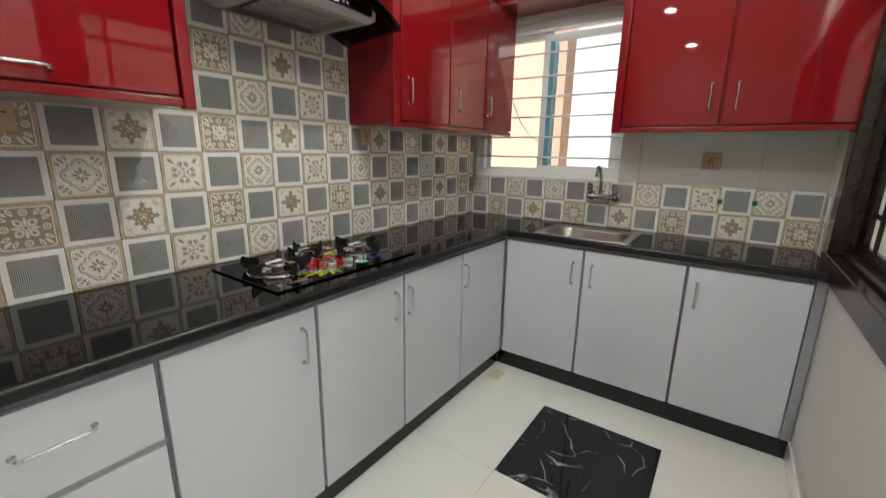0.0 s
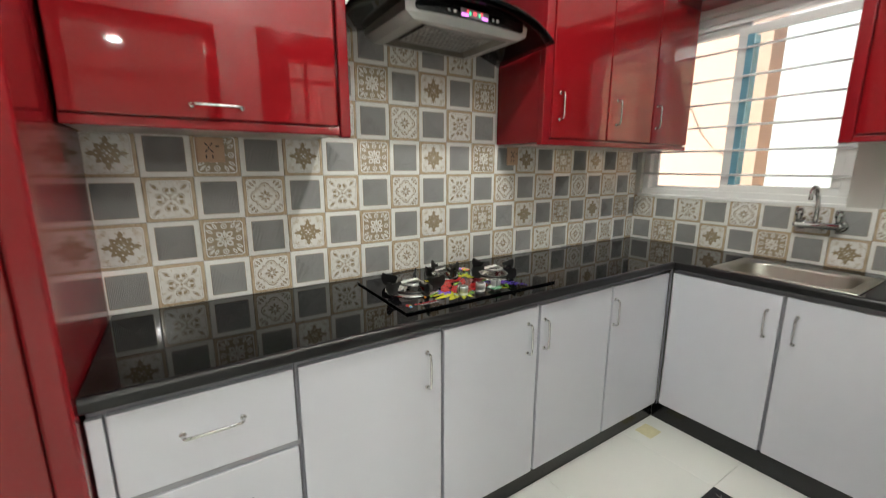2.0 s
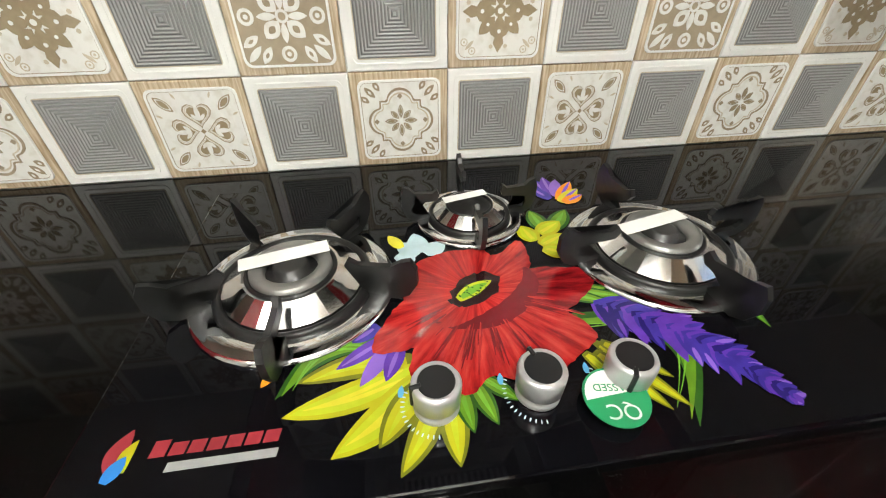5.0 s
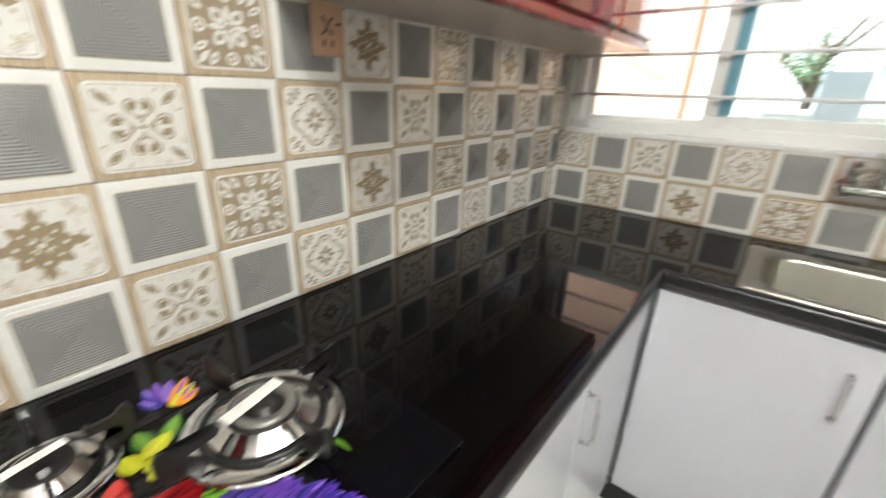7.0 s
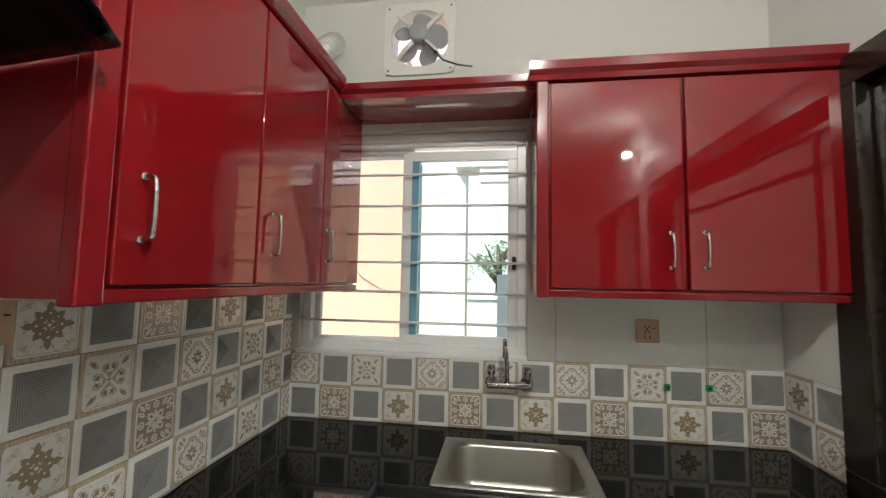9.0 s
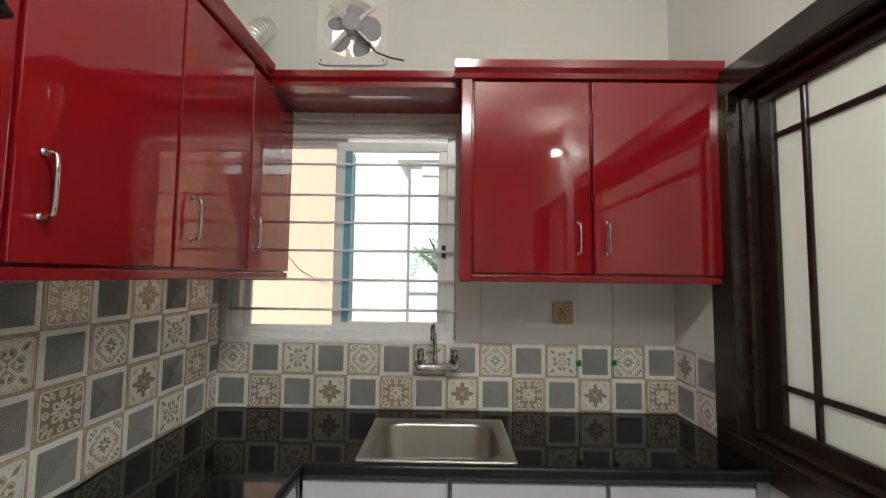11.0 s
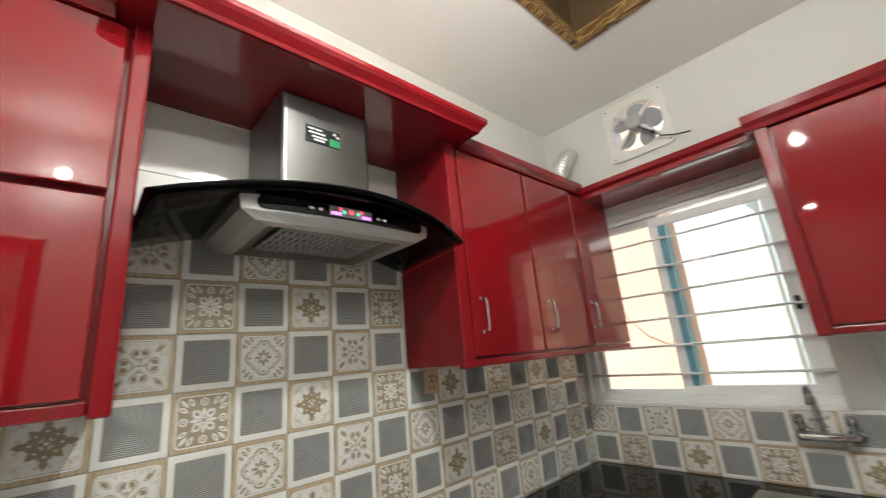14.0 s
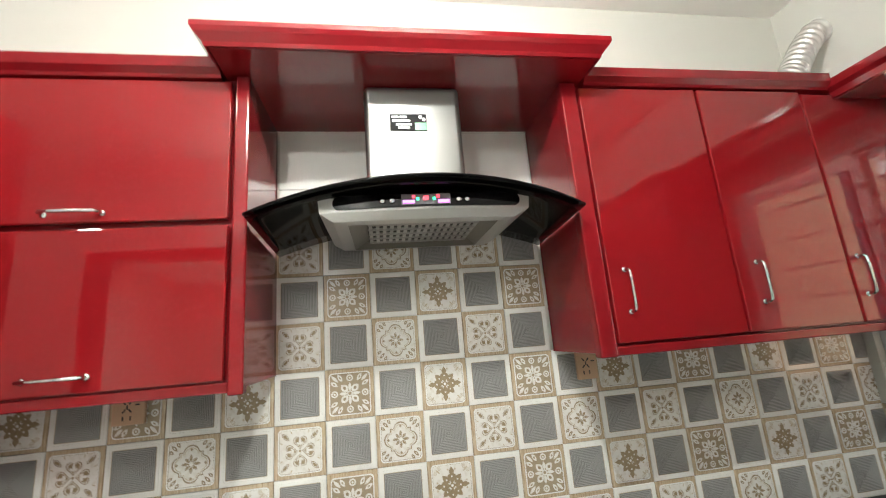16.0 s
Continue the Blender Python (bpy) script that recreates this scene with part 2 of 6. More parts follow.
rm.color_ramp.elements[0].position, rm.color_ramp.elements[0].color = 0.0, (0.5, 0.5, 0.5, 1)
rm.color_ramp.elements[1].position, rm.color_ramp.elements[1].color = 0.015, (0.006, 0.006, 0.007, 1)
nk = node(MARBLE, "ShaderNodeTexNoise", Scale=7.0)
rk = MARBLE.node_tree.nodes.new("ShaderNodeValToRGB")
rk.color_ramp.elements[0].position, rk.color_ramp.elements[1].position = 0.47, 0.60
mk = node(MARBLE, "ShaderNodeMix")
mk.data_type = "RGBA"
mk.inputs[6].default_value = (0.006, 0.006, 0.007, 1)
link(MARBLE, tcm.outputs["Object"], nm.inputs["Vector"])
link(MARBLE, tcm.outputs["Object"], mm.inputs[6])
link(MARBLE, nm.outputs["Color"], mm.inputs[7])
link(MARBLE, mm.outputs[2], vm.inputs["Vector"])
link(MARBLE, vm.outputs["Distance"], rm.inputs[0])
link(MARBLE, tcm.outputs["Object"], nk.inputs["Vector"])
link(MARBLE, nk.outputs[0], rk.inputs[0])
link(MARBLE, rk.outputs[0], mk.inputs[0])
link(MARBLE, rm.outputs[0], mk.inputs[7])
link(MARBLE, mk.outputs[2], base_input(MARBLE, "Base Color"))

# grained pine of the ceiling shaft
PINE = material("grained_wood", (0.20, 0.12, 0.05), 0.4)
tcp = node(PINE, "ShaderNodeTexCoord")
mp = node(PINE, "ShaderNodeMapping")
mp.inputs["Scale"].default_value = (10, 1.6, 16)
wp = node(PINE, "ShaderNodeTexNoise", Scale=1.6, Detail=3.0, Distortion=1.2)
sp = PINE.node_tree.nodes.new("ShaderNodeMath")
sp.operation = "MULTIPLY"
sp.inputs[1].default_value = 40.0
cp = PINE.node_tree.nodes.new("ShaderNodeMath")
cp.operation = "SINE"
rp = PINE.node_tree.nodes.new("ShaderNodeValToRGB")
rp.color_ramp.elements[0].position, rp.color_ramp.elements[0].color = 0.1, (0.12, 0.06, 0.02, 1)
rp.color_ramp.elements[1].position, rp.color_ramp.elements[1].color = 0.7, (0.42, 0.27, 0.10, 1)
link(PINE, tcp.outputs["Object"], mp.inputs[0])
link(PINE, mp.outputs[0], wp.inputs["Vector"])
link(PINE, wp.outputs[0], sp.inputs[0])
link(PINE, sp.outputs[0], cp.inputs[0])
link(PINE, cp.outputs[0], rp.inputs[0])
link(PINE, rp.outputs[0], base_input(PINE, "Base Color"))


def glass(name, color, rough, weight):
    m = material(name, color, rough)
    base_input(m, "Transmission Weight").default_value = weight
    base_input(m, "IOR").default_value = 1.2
    return m


CLEAR = glass("clear_glass", (0.93, 0.98, 0.96), 0.0, 1.0)
TINTED = glass("tinted_glass", (0.66, 0.76, 0.74), 0.0, 1.0)
FROSTED = material("frosted_glass", (0.84, 0.85, 0.81), 0.25, bump=0.03, bump_scale=120)
tl = node(FROSTED, "ShaderNodeBsdfTranslucent")
tl.inputs[0].default_value = (0.9, 0.92, 0.88, 1)
ms = node(FROSTED, "ShaderNodeMixShader")
ms.inputs[0].default_value = 0.5
link(FROSTED, FROSTED.node_tree.nodes["Principled BSDF"].outputs[0], ms.inputs[1])
link(FROSTED, tl.outputs[0], ms.inputs[2])
link(FROSTED, ms.outputs[0], FROSTED.node_tree.nodes["Material Output"].inputs[0])

# ---------------------------------------------------------------- mesh helpers


def cube(bm, x0, x1, y0, y1, z0, z1):
    vs = [bm.verts.new((x, y, z)) for x in (x0, x1) for y in (y0, y1) for z in (z0, z1)]
    fs = []
    for q in ((0, 1, 3, 2), (4, 6, 7, 5), (0, 4, 5, 1), (2, 3, 7, 6), (0, 2, 6, 4), (1, 5, 7, 3)):
        fs.append(bm.faces.new([vs[i] for i in q]))
    return fs


def rounded(x0, x1, y0, y1, z0, z1, r=0.003, seg=2):
    bm = bmesh.new()
    cube(bm, x0, x1, y0, y1, z0, z1)
    if r:
        bmesh.ops.bevel(bm, geom=bm.edges[:], offset=r, segments=seg, affect="EDGES", profile=0.5)
    return bm


def add(bm, other):
    me = bpy.data.meshes.new("tmp")
    other.to_mesh(me)
    other.free()
    bm.from_mesh(me)
    bpy.data.meshes.remove(me)
    return bm


def part(name, bm, mats, parent=None, label="", smooth=False):
    """Links a bmesh, drawn in world coordinates, as one mesh under a thing or a part."""
    me = bpy.data.meshes.new(name)
    off, up = Vector(), parent
    while up:
        off, up = off + up.location, up.parent
    bmesh.ops.recalc_face_normals(bm, faces=bm.faces[:])
    if off.length:
        bmesh.ops.translate(bm, vec=-off, verts=bm.verts[:])
    bm.to_mesh(me)
    bm.free()
    for m in mats if isinstance(mats, (list, tuple)) else [mats]:
        me.materials.append(m)
    if smooth:
        for p in me.polygons:
            p.use_smooth = True
    ob = new(name, me)
    ob.parent = parent
    if label:
        ob["label"] = label
    return ob


def thing(name, x, y, z, label, category, group=""):
    ob = new(name)
    ob.location = (x, y, z)
    ob.empty_display_size = 0.05
    bpy.context.view_layer.update()
    return tagged(ob, label, category, group)


def setting(name, bm, mats, label="", category=""):
    return tagged(part(name, bm, mats, None), label, category, kind="structure")


def tube(points, r, seg=10, closed=False, cap=True):
    """A round rod swept along points, radius r (number or list)."""
    bm = bmesh.new()
    pts = [Vector(p) for p in points]
    rings = []
    n = len(pts)
    up = Vector((0, 0, 1))
    last = None
    for i, p in enumerate(pts):
        a = pts[i - 1] if i or closed else p
        b = pts[(i + 1) % n] if i < n - 1 or closed else p
        d = (b - a).normalized()
        if last is None:
            side = d.cross(up if abs(d.z) < 0.9 else Vector((1, 0, 0))).normalized()
        else:
            side = (last - d * last.dot(d)).normalized()
        last = side
        other = d.cross(side)
        rad = r[i] if isinstance(r, (list, tuple)) else r
        rings.append([bm.verts.new(p + (side * math.cos(k * 2 * math.pi / seg) + other * math.sin(k * 2 * math.pi / seg)) * rad) for k in range(seg)])
    for i in range(n if closed else n - 1):
        u, v = rings[i], rings[(i + 1) % n]
        for k in range(seg):
            bm.faces.new((u[k], u[(k + 1) % seg], v[(k + 1) % seg], v[k]))
    if cap and not closed:
        bm.faces.new(rings[0][::-1])
        bm.faces.new(rings[-1])
    return bm


def lathe(profile, cx, cy, seg=32):
    """A turned body about the upright through cx, cy; profile of (radius, z)."""
    bm = bmesh.new()
    rings = []
    for r, z in profile:
        if r < 1e-6:
            rings.append([bm.verts.new((cx, cy, z))])
        else:
            rings.append([bm.verts.new((cx + r * math.cos(k * 2 * math.pi / seg), cy + r * math.sin(k * 2 * math.pi / seg), z)) for k in range(seg)])
    for u, v in zip(rings, rings[1:]):
        for k in range(seg):
            a, b = (k, (k + 1) % seg)
            if len(u) == 1 and len(v) > 1:
                bm.faces.new((u[0], v[b], v[a]))
            elif len(v) == 1 and len(u) > 1:
                bm.faces.new((u[a], u[b], v[0]))
            elif len(u) > 1:
                bm.faces.new((u[a], u[b], v[b], v[a]))
    return bm


def sweep(profile, a, b, out, miter_a=0.0, miter_b=0.0):
    """A moulding: profile of (outward, z) drawn from a to b (x, y); out is the outward direction."""
    bm = bmesh.new()
    a, b, out = Vector(a), Vector(b), Vector(out)
    d = (b - a).normalized()
    ends = []
    for p, s in ((a, miter_a), (b, miter_b)):
        ends.append([bm.verts.new((*(p + out * o + d * (s * o)), z)) for o, z in profile])
    n = len(profile)
    for i in range(n):
        bm.faces.new((ends[0][i], ends[0][(i + 1) % n], ends[1][(i + 1) % n], ends[1][i]))
    bm.faces.new(ends[0][::-1])
    bm.faces.new(ends[1])
    return bm


def wall_with_holes(axis, lo, hi, u0, u1, z0, z1, holes):
    """A slab in the plane axis ('x' or 'y') from lo to hi, along u, with square openings (u0, u1, z0, z1)."""
    us = sorted({u0, u1, *[h[0] for h in holes], *[h[1] for h in holes]})
    zs = sorted({z0, z1, *[h[2] for h in holes], *[h[3] for h in holes]})
    bm = bmesh.new()
    for a, b in zip(us, us[1:]):
        for c, d in zip(zs, zs[1:]):
            if any(h[0] <= a and b <= h[1] and h[2] <= c and d <= h[3] for h in holes):
                continue
            if axis == "x":
                cube(bm, lo, hi, a, b, c, d)
            else:
                cube(bm, a, b, lo, hi, c, d)
    bmesh.ops.remove_doubles(bm, verts=bm.verts[:], dist=1e-5)
    bm.verts.index_update()
    seen = {}
    for f in bm.faces:
        seen.setdefault(tuple(sorted(v.index for v in f.verts)), []).append(f)
    bmesh.ops.delete(bm, geom=[f for fs in seen.values() if len(fs) > 1 for f in fs], context="FACES")
    return bm


# ---------------------------------------------------------------- plan
TOP = 0.93        # worktop
EAST = 2.925      # face of the tiles on the window wall
SOUTH = -2.095    # face of the wall with the inner window
CEIL = 2.93
UP0, UP1 = 1.52, 2.31   # wall cabinets
FRONT = -0.312    # front of the wall cabinets' doors
P = 0.15

setting("wall_north", wall_with_holes("y", 0.010, 0.16, -2.6, 3.08, 0, CEIL, []), PAINT)
setting("wall_east", wall_with_holes("x", EAST + 0.010, EAST + 0.155, SOUTH - 0.15, 0.010, 0, CEIL,
        [(-1.085, -0.03, 1.235, 2.265), (-0.715, -0.435, 2.585, 2.865)]), PAINT)
WIN = (0.80, 2.645, 0.885, 2.325)
DOOR = (-0.75, 0.55, 0.0, 2.30)
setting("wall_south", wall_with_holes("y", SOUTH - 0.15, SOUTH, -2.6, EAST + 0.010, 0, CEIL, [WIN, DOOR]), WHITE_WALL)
setting("wall_west", wall_with_holes("x", -2.75, -2.6, -7.6, 0.16, 0, CEIL, []), PAINT)
setting("wall_lounge_south", wall_with_holes("y", -7.75, -7.6, -2.75, 5.0, 0, CEIL, []), PAINT)
setting("wall_lounge_east", wall_with_holes("x", 5.0, 5.15, -7.75, SOUTH - 0.15, 0, CEIL, []), PAINT)
# only mirrored, never in direct view; brightened to tint the tiles peach
setting("wall_lounge_north", wall_with_holes("y", SOUTH - 0.15, SOUTH, EAST + 0.155, 5.15, 0, CEIL, []), PEACH_BRIGHT)
# ceiling with the opening of the timber-lined shaft
HX0, HX1, HY0, HY1 = 1.60, 2.34, -1.49, -0.59
bm = bmesh.new()
for x0, x1, y0, y1 in ((-2.75, HX0, -7.75, 0.16), (HX1, 3.08, SOUTH - 0.15, 0.16), (HX0, HX1, HY1, 0.16), (HX0, HX1, -7.75, HY0), (HX1, 5.15, -7.75, SOUTH - 0.15)):
    cube(bm, x0, x1, y0, y1, CEIL, CEIL + 0.12)
setting("ceiling", bm, PAINT_CEIL)
bm = bmesh.new()
cube(bm, -2.75, 5.15, -7.75, 0.16, -0.12, -0.010)
setting("floor", bm, GROUT)
FLOOR = bpy.data.objects["floor"]
WALL_N, WALL_E, WALL_S = (bpy.data.objects[n] for n in ("wall_north", "wall_east", "wall_south"))

# ---------------------------------------------------------------- handles


def d_handle(parent, cx, cy, cz, length, axis, out, name="handle"):
    """Chrome D handle centred on cx, cy, cz; axis: its long direction; out: away from the door."""
    a, o = Vector(axis), Vector(out)
    c = Vector((cx, cy, cz))
    pts = []
    h = length / 2
    for s, d in ((-1, 0.0), (-1, 0.012), (-0.97, 0.020), (-0.90, 0.025), (-0.5, 0.027), (0, 0.027), (0.5, 0.027), (0.90, 0.025), (0.97, 0.020), (1, 0.012), (1, 0.0)):
        pts.append(c + a * (h * s) + o * d)
    bm = tube(pts, 0.0046, 8)
    for s in (-1, 1):
        q = c + a * (h * s)
        add(bm, tube([q, q + o * 0.003, q + o * 0.005], [0.008, 0.008, 0.005], 10))
    return part(name, bm, CHROME, parent, "polished chrome bow handle", True)


# ---------------------------------------------------------------- wall cabinets
XL, XN0, XN1 = 0.02, 0.757, 1.657


def door_panel(parent, x0, x1, y0, y1, z0, z1, mat=None, label=""):
    return part("door", rounded(x0, x1, y0, y1, z0, z1, 0.0035), mat or RED, parent, label)


# over the drawers: two flap doors
cab = thing("wall_cabinet", (XL + XN0) / 2, 0, UP0, "glossy red wall cabinet with two lift-up flap doors", "cabinet")
bm = bmesh.new()
cube(bm, XL + 0.004, XN0 - 0.002, FRONT + 0.020, -0.001, UP0 + 0.006, 2.343)
part("body", bm, RED_EDGE, cab)
part("bottom_panel", rounded(XL + 0.004, 0.722, FRONT + 0.030, -0.002, UP0 - 0.002, UP0 + 0.0045, 0.001, 1), UNDERSIDE, cab, "pale underside board")
part("side_post", rounded(0.722, XN0, FRONT - 0.004, FRONT + 0.030, UP0 - 0.010, 2.343, 0.005), RED_EDGE, cab)
part("bottom_rail", rounded(XL + 0.004, 0.722, FRONT + 0.002, FRONT + 0.030, UP0 - 0.004, UP0 + 0.022, 0.004), RED_EDGE, cab)
for z0, z1, hz in ((1.545, 1.922, 1.580), (1.938, 2.325, 1.960)):
    d = door_panel(cab, 0.028, 0.712, FRONT - 0.004, FRONT + 0.018, z0, z1)
    d_handle(d, 0.367, FRONT - 0.004, hz, 0.125, (1, 0, 0), (0, -1, 0))

# between hood and window wall: three doors
cab = thing("wall_cabinet", (XN1 + EAST) / 2, 0, UP0, "glossy red three-door wall cabinet ending at the window", "cabinet")
bm = bmesh.new()
cube(bm, XN1 + 0.002, EAST - 0.003, FRONT + 0.020, -0.001, UP0 + 0.006, 2.343)
part("body", bm, RED_EDGE, cab)
part("bottom_panel", rounded(1.708, EAST - 0.003, FRONT + 0.030, -0.002, UP0 - 0.002, UP0 + 0.0045, 0.001, 1), UNDERSIDE, cab, "pale underside board")
part("side_post", rounded(XN1, 1.708, FRONT - 0.004, FRONT + 0.030, UP0 - 0.006, 2.343, 0.005), RED_EDGE, cab)
part("bottom_rail", rounded(1.708, EAST - 0.003, FRONT + 0.002, FRONT + 0.030, UP0 - 0.004, UP0 + 0.022, 0.004), RED_EDGE, cab)
for x0, x1, hx in ((1.716, 2.121, 1.765), (2.129, 2.523, 2.195), (2.531, 2.915, 2.562)):
    d = door_panel(cab, x0, x1, FRONT - 0.004, FRONT + 0.018, 1.548, 2.325 if x1 < 2.6 else 2.317)
    d_handle(d, hx, FRONT - 0.004, 1.690, 0.118, (0, 0, 1), (0, -1, 0))

part("top_rail", rounded(2.668, EAST - 0.003, FRONT - 0.0055, FRONT + 0.019, 2.3185, 2.3435, 0.002), RED_EDGE, cab)

# right of the window: two doors
CABX = 2.58
cab = thing("wall_cabinet", EAST, -1.59, UP0, "glossy red two-door wall cabinet beside the window", "cabinet")
bm = bmesh.new()
cube(bm, CABX + 0.020, EAST - 0.001, SOUTH + 0.004, -1.100, UP0 + 0.006, UP1 + 0.01)
part("body", bm, RED_EDGE, cab)
part("bottom_panel", rounded(CABX + 0.030, EAST - 0.002, SOUTH + 0.006, -1.142, UP0 - 0.002, UP0 + 0.0045, 0.001, 1), UNDERSIDE, cab, "pale underside board")
part("side_post", rounded(CABX - 0.004, CABX + 0.030, -1.140, -1.096, UP0 - 0.006, UP1 + 0.01, 0.005), RED_EDGE, cab)
part("bottom_rail", rounded(CABX + 0.002, CABX + 0.030, SOUTH + 0.004, -1.140, UP0 - 0.004, UP0 + 0.022, 0.004), RED_EDGE, cab)
for y0, y1, hy in ((-1.588, -1.146, -1.542), (-2.085, -1.600, -1.650)):
    d = door_panel(cab, CABX - 0.004, CABX + 0.018, y0, y1, 1.548, 2.290)
    d_handle(d, CABX - 0.004, hy, 1.682, 0.118, (0, 0, 1), (-1, 0, 0))

# crown mouldings and the canopy over the hood
CROWN = ((-0.30, 2.3445), (-0.02, 2.3445), (-0.02, 2.330), (0.010, 2.330), (0.014, 2.338), (0.030, 2.350), (0.034, 2.378), (-0.30, 2.378))


def crown(name, a, b, out, label, ma=0.0, mb=0.0):
    th = tagged(part(name, sweep(CROWN, a, b, out, ma, mb), RED_EDGE), label, "moulding")
    return th


crown("cornice", (0.016, FRONT), (0.686, FRONT), (0, -1), "glossy red cornice board along the cabinet tops")
crown("cornice", (1.732, FRONT), (2.66, FRONT), (0, -1), "glossy red cornice board along the cabinet tops", 0, -0.9)
CROWN_R = ((-0.30, 2.333), (-0.02, 2.333), (-0.02, 2.300), (0.010, 2.300), (0.014, 2.318), (0.030, 2.333), (0.034, 2.362), (-0.30, 2.362))
th = tagged(part("cornice", sweep(CROWN_R, (CABX, -1.070), (CABX, SOUTH + 0.003), (-1, 0)), RED_EDGE), "glossy red cornice above the two-door cabinet", "moulding")
# bridge board over the window
bridge = thing("bridge_board", 2.78, -0.72, 2.30, "glossy red pelmet board bridging the cabinets over the window", "pelmet")
part("board", rounded(2.665, EAST - 0.002, -1.098, -0.318, 2.300, 2.318, 0.003), RED, bridge)
part("fascia", sweep(((0.0, 2.300), (0.014, 2.300), (0.014, 2.322), (0.030, 2.334), (0.034, 2.360), (0.0, 2.360)), (2.665, -0.318), (2.665, -1.098), (-1, 0)), RED_EDGE, bridge)
canopy = thing("hood_canopy", 1.21, 0, 2.33, "glossy red canopy board with flared cornice above the hood", "canopy")
part("board", rounded(0.690, 1.728, -0.420, -0.002, 2.345, 2.363, 0.002), RED, canopy, "glossy dark red underside board")
FLARE = ((-0.02, 2.3635), (0.001, 2.3635), (0.001, 2.346), (0.006, 2.346), (0.010, 2.356), (0.022, 2.370), (0.026, 2.374), (0.032, 2.384), (0.032, 2.398), (-0.02, 2.398))
part("front_moulding", sweep(FLARE, (0.689, -0.421), (1.729, -0.421), (0, -1), -1.0, 1.0), RED_EDGE, canopy)
part("side_moulding", sweep(FLARE, (0.689, -0.002), (0.689, -0.421), (-1, 0), 0.0, 1.0), RED_EDGE, canopy)
part("side_moulding", sweep(FLARE, (1.729, -0.421), (1.729, -0.002), (1, 0), -1.0, 0.0), RED_EDGE, canopy)

# tall cabinet at the end of the worktop
tall = thing("tall_cabinet", -0.28, 0, 0, "tall glossy red larder cabinet with chrome handle", "cabinet")
bm = bmesh.new()
cube(bm, -0.600, 0.014, -0.585, -0.001, 0.09, 2.34)
part("body", bm, RED_EDGE, tall)
part("side_post", rounded(-0.034, 0.018, -0.622, -0.580, 0.09, 2.34, 0.008, 3), RED_EDGE, tall)
part("side_post", rounded(-0.600, -0.560, -0.622, -0.580, 0.09, 2.34, 0.008, 3), RED_EDGE, tall)
for z0, z1, hz in ((0.11, 1.40, 1.21), (1.42, 2.31, 1.56)):
    d = door_panel(tall, -0.556, -0.038, -0.612, -0.588, z0, z1)
    d_handle(d, -0.068, -0.612, hz, 0.13, (0, 0, 1), (0, -1, 0))
part("plinth", rounded(-0.600, 0.010, -0.560, -0.002, 0.0, 0.09, 0.002), TOE, tall)

# ---------------------------------------------------------------- base cabinets
BF = -0.574   # door front along the hob wall
BX = 2.408    # door front along the window wall
DZ0, DZ1 = 0.105, 0.866


def base_unit(x0, x1, handle):
    cab = thing("base_cabinet", (x0 + x1) / 2, 0, 0, "white laminate base cabinet with grey edging and chrome handle", "cabinet", "base cabinets")
    bm = bmesh.new()
    cube(bm, x0, x1, BF + 0.022, -0.03, 0.10, 0.889)
    part("body", bm, EDGE_GREY, cab)
    bm = rounded(x0 + 0.006, x1 - 0.006, BF, BF + 0.020, DZ0, DZ1, 0.002)
    d = part("door", bm, LAMINATE, cab)
    if handle:
        d_handle(d, handle, BF, 0.740, 0.125, (0, 0, 1), (0, -1, 0))
    return cab


unit = thing("drawer_cabinet", 0.25, 0, 0, "white laminate drawer cabinet with grey edging and chrome handles", "cabinet", "base cabinets")
bm = bmesh.new()
cube(bm, 0.022, 0.468, BF + 0.022, -0.03, 0.10, 0.889)
part("body", bm, EDGE_GREY, unit)
for z0, z1 in ((0.646, 0.866), (0.375, 0.626), (0.105, 0.355)):
    d = part("drawer", rounded(0.058, 0.462, BF, BF + 0.020, z0, z1, 0.002), LAMINATE, unit)
    d_handle(d, 0.262, BF, (z0 + z1) / 2 + 0.012, 0.135, (1, 0, 0), (0, -1, 0))
part("end_filler", rounded(0.022, 0.052, BF, BF + 0.020, 0.105, 0.866, 0.002), LAMINATE, unit)
part("drawer_rail", rounded(0.052, 0.468, BF + 0.004, BF + 0.02, 0.628, 0.644, 0.002), EDGE_GREY, unit)
base_unit(0.470, 0.955, 0.893)
base_unit(0.957, 1.424, 1.362)
base_unit(1.426, 1.906, 1.456)
base_unit(1.908, 2.400, 1.928)


def base_unit_east(y0, y1, handle):
    cab = thing("base_cabinet", EAST, (y0 + y1) / 2, 0, "white laminate base cabinet under the sink run", "cabinet", "base cabinets")
    bm = bmesh.new()
    cube(bm, BX + 0.022, EAST - 0.03, y0, y1, 0.10, 0.70)
    cube(bm, BX + 0.022, BX + 0.045, y0, y1, 0.70, 0.889)
    part("body", bm, EDGE_GREY, cab)
    d = part("door", rounded(BX, BX + 0.020, y0 + 0.006, y1 - 0.006, DZ0, DZ1, 0.002), LAMINATE, cab)
    d_handle(d, BX, handle, 0.725, 0.125, (0, 0, 1), (-1, 0, 0))


